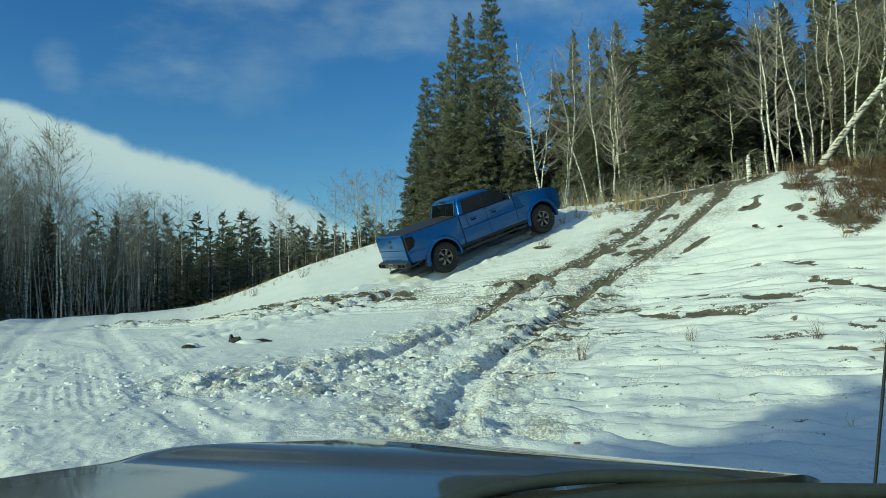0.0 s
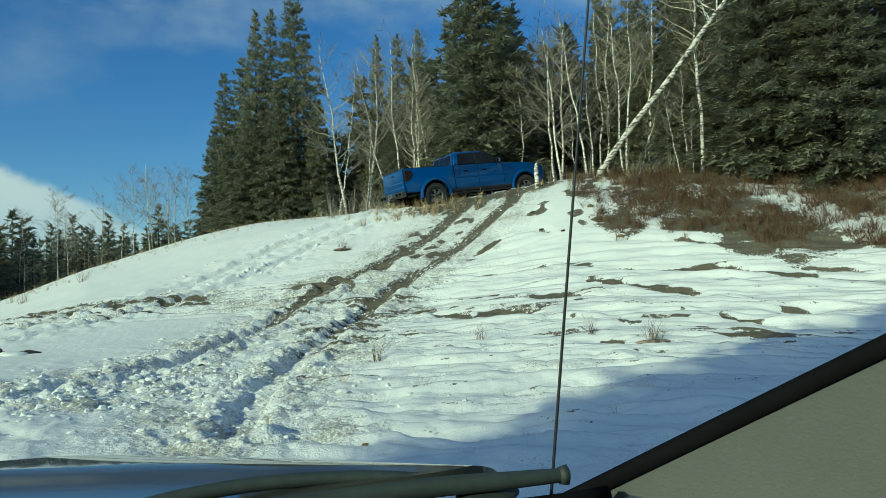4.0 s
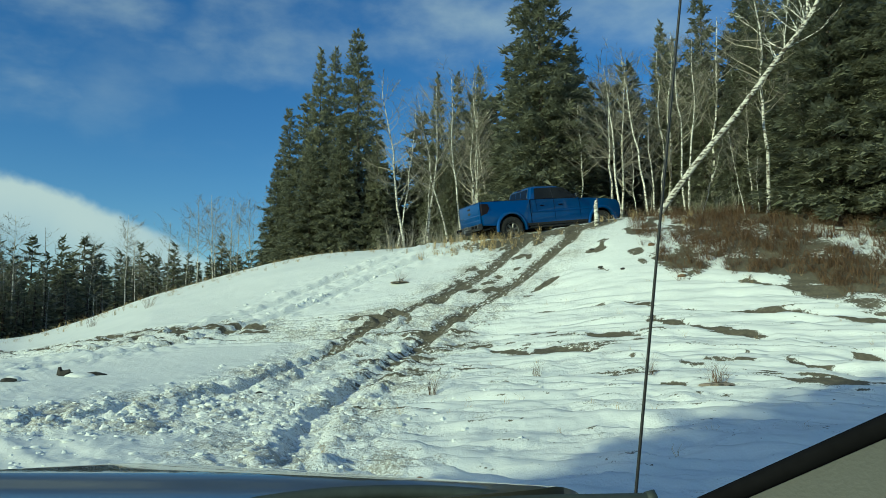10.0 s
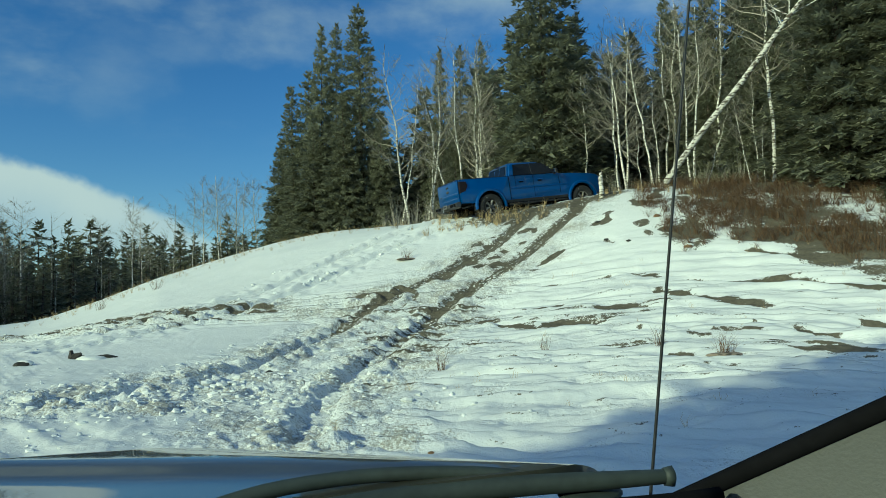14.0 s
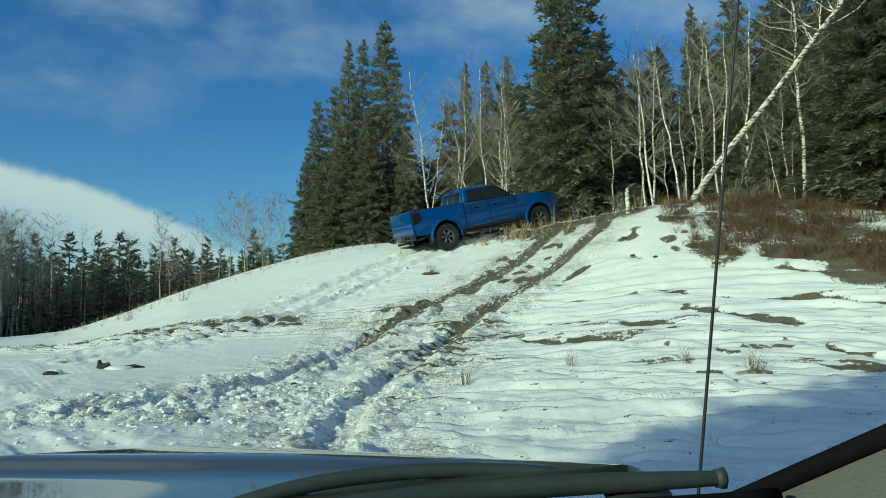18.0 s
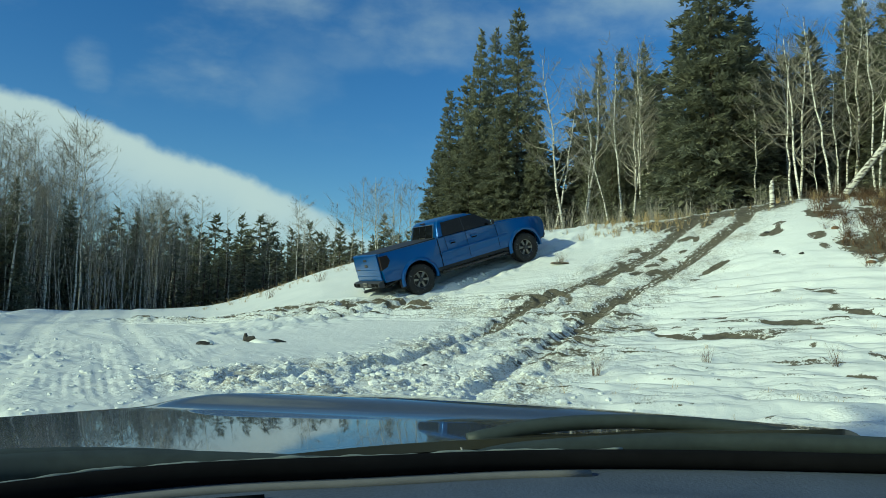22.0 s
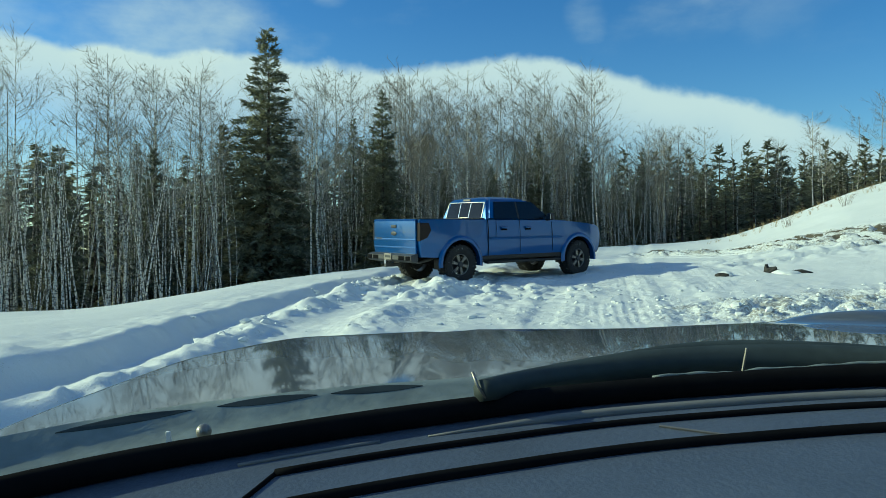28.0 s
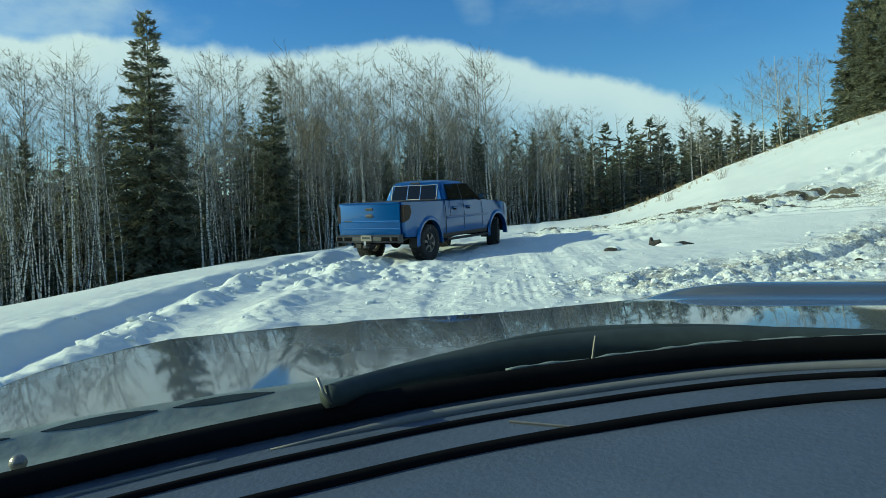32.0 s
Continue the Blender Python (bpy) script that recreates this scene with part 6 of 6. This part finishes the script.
def leaning_birch():
    """The birch that leans far over the brow, its top forked."""
    root = tagged(new("leaning_birch"), "white birch trunk leaning far over the brow", "tree")
    line = np.array(((11.50, 23.00, ground_z(11.5, 23.0) - 0.2), (12.49, 21.9, 7.43), (13.44, 20.97, 8.83), (14.30, 20.02, 10.30), (14.87, 19.35, 11.24), (15.32, 18.87, 12.32), (15.55, 18.55, 12.9)))
    k4, w4 = cubic(np.arange(7.0), np.linspace(0, 6, 25))
    pts = [Vector(q) for q in sum(line[i] * u[:, None] for i, u in zip(k4, w4))]
    vs, fs = tube(pts, [0.108 * (1 - 0.72 * t) for t in np.linspace(0, 1, 25)], 10)
    part("trunk", mesh_of("trunk", vs, fs, True), BIRCH, root)
    vs, fs = tube([pts[16], pts[16] + Vector((0.10, -0.05, 0.55)), pts[16] + Vector((0.02, -0.05, 1.3)), pts[16] + Vector((0.05, -0.05, 2.2))], [0.05, 0.04, 0.03, 0.012], 8)
    part("fork", mesh_of("fork", vs, fs, True), BIRCH, root)
    r3 = random.Random(8)
    out = []
    for k in range(30):
        t = r3.uniform(0.5, 1.0)
        p = pts[int(t * 24)]
        d = Vector((r3.uniform(-1, 1), r3.uniform(-1, 1), r3.uniform(0.1, 1.4)))
        L = r3.uniform(0.7, 2.4) * (1.4 - t)
        lp, lr = limb(r3, p, d, L, 0.030 * (1.4 - t), 5, 4, 0.25)
        out.append(tube(lp, lr, 5, False))
        for q in range(5):
            u = lp[r3.randrange(1, 5)]
            tp, tr = limb(r3, u, d + Vector((r3.uniform(-1, 1), r3.uniform(-1, 1), r3.uniform(-.3, .8))), L * 0.4, 0.009, 3, 2, 0.3)
            out.append(tube(tp, tr, 3, False))
    part("crown", mesh_of("crown", *join(out), True), BIRCH, root)
    return root


leaning_birch()


def stump():
    x, y = polar(22.5, 24.9)
    root = tagged(new("tree_stump"), "pale broken birch stump on the brow", "stump")
    root.location = (x, y, ground_z(x, y))
    vs, fs = tube([(0, 0, -0.2), (0.01, 0, 0.3), (0.0, 0.02, 0.62), (0.02, 0.0, 0.80)], [0.085, 0.075, 0.07, 0.045], 9)
    part("bole", mesh_of("bole", vs, fs, True), BIRCH, root)
    vs, fs = tube([(0.03, 0, 0.74), (0.05, 0.0, 0.92)], [0.03, 0.006], 5)
    part("splinter", mesh_of("splinter", vs, fs), DEADWOOD, root)


stump()


def log():
    """A dark dead log half buried, with a heave of snow over it."""
    x, y = -4.12, 16.2
    root = tagged(new("dead_log"), "dark dead log half buried in snow", "log")
    root.location = (x, y, ground_z(x, y))
    vs, fs = tube([(-0.40, 0.05, 0.0), (-0.34, 0.02, 0.07), (-0.20, 0, 0.035), (0.10, 0.0, 0.02), (0.30, 0.0, 0.045), (0.50, 0.03, 0.01)], [0.05, 0.075, 0.055, 0.05, 0.05, 0.03], 9)
    part("bole", mesh_of("bole", vs, fs, True), CHAR, root)
    for p, q in (((-0.36, 0.02, 0.05), (-0.37, 0.0, 0.19)), ((-0.32, 0.0, 0.05), (-0.17, -0.03, 0.12))):
        vs, fs = tube([p, q], [0.075, 0.030], 6)
        part("branch_stub", mesh_of("branch_stub", vs, fs), CHAR, root)
    bm = bmesh.new()
    bmesh.ops.create_icosphere(bm, subdivisions=3, radius=1, matrix=Matrix.Translation((0.02, 0.0, 0.0)) @ Matrix.Diagonal((0.30, 0.20, 0.085, 1)))
    for q in bm.verts:
        q.co += Vector((0.02, 0.02, 0.02)) * noise.noise(q.co * 9)
    shade(part("snow_cap", bm, SNOW, root, "snow lying on the log"), 80)


log()


def clump(x, y, size, mat, name, label, category):
    """A small rough lump lying in the snow."""
    root = tagged(new(name), label, category)
    root.location = (x, y, ground_z(x, y))
    bm = bmesh.new()
    bmesh.ops.create_icosphere(bm, subdivisions=2, radius=1, matrix=Matrix.Diagonal((size, size * 0.7, size * 0.5, 1)))
    for q in bm.verts:
        q.co *= 1 + 0.45 * noise.noise(q.co * (2.2 / size) + Vector((x, y, 0)))
    part("lump", bm, mat, root)
    if size > 0.12:
        bm = bmesh.new()
        bmesh.ops.create_icosphere(bm, subdivisions=2, radius=1, matrix=Matrix.Translation((0.05, 0.03, size * 0.3)) @ Matrix.Diagonal((size * 1.1, size * 0.7, size * 0.4, 1)))
        for q in bm.verts:
            q.co *= 1 + 0.2 * noise.noise(q.co * 6)
        shade(part("snow_cap", bm, SNOW, root, "snow lying on top"), 80)


CLUMPS = [(-5.2, 15.7, 0.16, CHAR, "buried_stump", "dark buried stump under a hump of snow", "stump"), (-0.56, 13.75, 0.06, CHAR, "stone", "small dark stone on the churned snow", "stone"),
          (9.9, 18.25, 0.13, BRUSH, "turf_clump", "brown clump of turf showing through snow", "turf"), (8.33, 19.9, 0.08, CHAR, "turf_clump", "dark clump of turf showing through snow", "turf"),
          (8.73, 19.31, 0.07, CHAR, "turf_clump", "dark clump of turf showing through snow", "turf"), (8.53, 20.96, 0.09, CHAR, "turf_clump", "dark clump of turf showing through snow", "turf"),
          (9.96, 20.06, 0.11, BRUSH, "turf_clump", "brown clump of turf showing through snow", "turf"), (1.3, 7.57, 0.035, BRUSH, "dead_leaf_lump", "small reddish lump of dead leaves", "leaves")]
for x, y, size, mat, name, label, category in CLUMPS:
    clump(x, y, size, mat, name, label, category)


def clods():
    """Thrown lumps of snow along the wheel tracks."""
    r4 = random.Random(33)
    vs, fs = [], []
    ico = bmesh.new()
    bmesh.ops.create_icosphere(ico, subdivisions=1, radius=1)
    bv, bf = [v.co.copy() for v in ico.verts], [tuple(v.index for v in f.verts) for f in ico.faces]
    ico.free()
    spots = []

    def strew(line, n, width, lo, hi, ymin=-99, ymax=99):
        seg = [(a, b, math.dist(a, b)) for a, b in zip(line, line[1:])]
        total = sum(s[2] for s in seg)
        for k in range(n):
            d = r4.uniform(0, total)
            for a, b, L in seg:
                if d <= L:
                    break
                d -= L
            t = min(d / L, 1)
            x, y = a[0] + (b[0] - a[0]) * t + r4.gauss(0, width), a[1] + (b[1] - a[1]) * t + r4.gauss(0, width)
            if ymin < y < ymax:
                spots.append((x, y, lo + (hi - lo) * r4.random() ** 3))
    for l in HILL_RUTS:
        strew(l, 260, 0.35, 0.008, 0.040)
        strew(l, 700, 0.45, 0.008, 0.055, ymax=18)
    strew(HILL_RUTS[0], 500, 0.8, 0.008, 0.075, ymax=17)
    for l in CLIMB_RUTS:
        strew(l, 420, 0.16, 0.008, 0.045)
    strew(LEDGE, 420, 0.26, 0.008, 0.05)
    strew([(px + 0.7, py) for px, py in BANK[1:6]], 170, 0.30, 0.01, 0.09)
    for l in ROAD_RUTS[:2]:
        strew(l[:4], 160, 0.5, 0.008, 0.03)
    for k in range(260):
        a, d = r4.uniform(0, 6.28), abs(r4.gauss(0, 1.5))
        spots.append((-9.4 + math.cos(a) * d * 1.2, 12.4 + math.sin(a) * d, 0.010 + 0.09 * r4.random() ** 3))
    for k in range(420):
        spots.append((-1.8 + r4.gauss(0, 1.7), 12.0 + r4.gauss(0, 0.9), 0.01 + 0.08 * r4.random() ** 3))
    for k in range(650):
        spots.append((-1.6 + r4.gauss(0, 2.2), 11.6 + r4.gauss(0, 1.3), 0.008 + 0.045 * r4.random() ** 2))
    for k in range(160):
        spots.append((-5.0 + r4.gauss(0, 2.2), 10.5 + r4.gauss(0, 2.0), 0.008 + 0.05 * r4.random() ** 3))
    strew(HILL_RUTS[1], 450, 0.55, 0.008, 0.05, ymax=17)
    xy = np.array([(s[0], s[1]) for s in spots])
    zs, _, _ = ground(xy[:, 0], xy[:, 1])
    for (x, y, s), z in zip(spots, zs):
        sx, sy, sz = s * r4.uniform(0.7, 1.5), s * r4.uniform(0.7, 1.5), s * r4.uniform(0.4, 0.8)
        q = Euler((r4.uniform(0, 6), r4.uniform(0, 6), r4.uniform(0, 6))).to_matrix()
        i = len(vs)
        for v in bv:
            w = q @ (v * r4.uniform(0.75, 1.2))
            vs.append((x + w.x * sx, y + w.y * sy, z + sz * 0.1 + w.z * sz))
        fs += [tuple(k + i for k in f) for f in bf]
    tagged(part("snow_clods", mesh_of("snow_clods", vs, fs), SNOW, None), "lumps of thrown snow along the wheel tracks", "snow", kind="stuff")


clods()


# ---- what moves ----
DRIVE = [(0.0, -0.19, 22.60, 2.99, 28, -20.0, 4.0), (1.0, 2.05, 24.10, 3.98, 27, -17.2, 3.0), (2.0, 3.90, 25.00, 4.66, 24, -13.0, 2.0), (3.3, 5.72, 25.60, 5.10, 14.5, -7.6, 1.0), (4.4, 6.75, 25.80, 5.25, 11.8, -7.0, 1.5), (6.0, 7.12, 25.85, 5.30, 11.3, -6.9, 2.0),
         (9.0, 7.10, 25.80, 5.29, 11.2, -6.8, 2.0), (11.5, 7.08, 25.78, 5.29, 11.2, -6.8, 1.6), (13.0, 6.56, 25.72, 5.20, 11.8, -6.6, 1.0), (14.5, 5.95, 25.70, 5.14, 12.8, -7.2, 1.2), (16.5, 4.95, 25.66, 5.00, 15.3, -9.2, 2.0), (17.0, 4.62, 25.60, 4.95, 16.0, -9.9, 2.6),
         (18.0, 3.64, 25.20, 4.62, 17.4, -12.6, 3.2), (19.0, 2.74, 24.75, 4.26, 18.8, -15.5, 3.8), (20.0, 1.92, 24.25, 3.89, 22.6, -18.2, 3.8), (21.0, 0.68, 23.48, 3.34, 26.8, -20.6, 3.8), (22.0, -1.35, 22.15, 2.58, 28.6, -18.6, 2.2), (23.0, -3.94, 20.38, 1.83, 29.3, -14.0, 0.9),
         (23.7, -5.55, 19.25, 1.52, 31.0, -10.6, 0.0), (24.5, -7.13, 18.16, 1.32, 34.8, -8.0, -0.4), (25.0, -8.18, 17.48, 1.19, 42.1, -6.4, 0.0), (26.0, -10.25, 16.25, 1.04, 55.2, -3.9, 0.7), (27.0, -11.10, 14.80, 1.00, 67.0, -2.4, 1.4), (28.5, -11.04, 13.46, 0.98, 75.2, -1.9, 2.0),
         (29.0, -11.06, 13.50, 0.98, 75.7, -1.9, 1.9), (30.5, -11.00, 13.94, 0.97, 77.4, -2.8, 2.1), (31.0, -10.98, 14.38, 0.99, 79.9, -2.7, 2.4), (31.5, -10.84, 14.90, 1.03, 84.1, -2.7, 2.4), (32.0, -10.57, 15.61, 1.07, 89.8, -2.8, 1.8)]
STEER = [(0, 0), (22, 0), (23.5, 12), (25, 20), (26, 14), (27, 6), (28.5, 4), (29.4, 6), (30.3, 24), (32, 22)]


def thrown():
    """Lumps of snow flung up by the spinning rear wheels: they lie in the snow, fly once and come to rest."""
    r5 = random.Random(77)
    times = [d[0] for d in DRIVE]
    made = []
    for k in range(44):
        t0 = round(r5.uniform(0.0, 2.3) if k < 28 else r5.uniform(29.7, 31.5), 1)
        x, y, yaw = (float(np.interp(t0, times, [d[i] for d in DRIVE])) for i in (1, 2, 4))
        f, s = Vector((math.cos(radians(yaw)), math.sin(radians(yaw)))), r5.choice((-0.8, 0.8)) + r5.uniform(-0.12, 0.12)
        p = Vector((x, y)) - f * 0.35 + Vector((f.y, -f.x)) * s
        back, up, side = r5.uniform(1.2, 3.6), r5.uniform(0.9, 2.6), r5.uniform(-0.5, 0.5)
        start = Vector((p.x, p.y, ground_z(p.x, p.y) - 0.02))
        rows = [(0.0, start)] + ([(t0, start)] if t0 > 0 else [])
        u = 0.0
        while u < 1.2:
            u += 0.1
            q = p - f * back * u + Vector((f.y, -f.x)) * side * u
            z, low = start.z + up * u - 4.9 * u * u, ground_z(q.x, q.y) - 0.01
            rows.append((t0 + u, Vector((q.x, q.y, max(z, low)))))
            if z <= low:
                break
        if rows[-1][0] < 32:
            rows.append((32.0, rows[-1][1]))
        rows = [r for r in rows if r[0] <= 32.0]
        root = tagged(new("thrown_snow_lump"), "lump of white snow thrown up by a wheel", "snow", "thrown snow")
        bm = bmesh.new()
        bmesh.ops.create_icosphere(bm, subdivisions=1, radius=r5.uniform(0.025, 0.075))
        for v in bm.verts:
            v.co *= r5.uniform(0.7, 1.25)
        part("lump", bm, SNOW, root)
        made.append((root, rows))
    return made


THROWN = thrown()


def motions():
    for lump, rows in THROWN:
        walk(lump, [(t, Matrix.Translation(v)) for t, v in rows])
    walk(TRUCK, [(t, pose(x, y, z, r, p, w)) for t, x, y, z, w, p, r in DRIVE])
    times = [d[0] for d in DRIVE]
    # roll of the wheels: distance along the truck's own heading, with a little slip where they dig
    roll, at, rows = 0.0, None, []
    steps = np.arange(0, 32.01, 0.1)
    px, py, yaw = (np.interp(steps, times, [d[k] for d in DRIVE]) for k in (1, 2, 4))
    for i, t in enumerate(steps):
        if i:
            d = (px[i] - px[i - 1]) * math.cos(radians(yaw[i])) + (py[i] - py[i - 1]) * math.sin(radians(yaw[i]))
            if t < 2.6 or 29.5 < t:
                d = max(d, 0.11)
            roll += math.degrees(d / 0.43)
        rows.append((float(t), roll, float(np.interp(t, [s[0] for s in STEER], [s[1] for s in STEER]))))
    keep = [r for i, r in enumerate(rows) if i % 2 == 0 or abs(rows[i][1] - rows[i - 1][1]) > 12]
    for wheel, (x, y, front) in zip(WHEELS, ((0, -0.80, 0), (0, 0.80, 0), (3.68, -0.80, 1), (3.68, 0.80, 1))):
        walk(wheel, [(t, Matrix.Translation((x, y, 0.43)) @ Matrix.Rotation(radians(s * front), 4, "Z") @ Matrix.Rotation(radians(a), 4, "Y")) for t, a, s in keep])


motions()
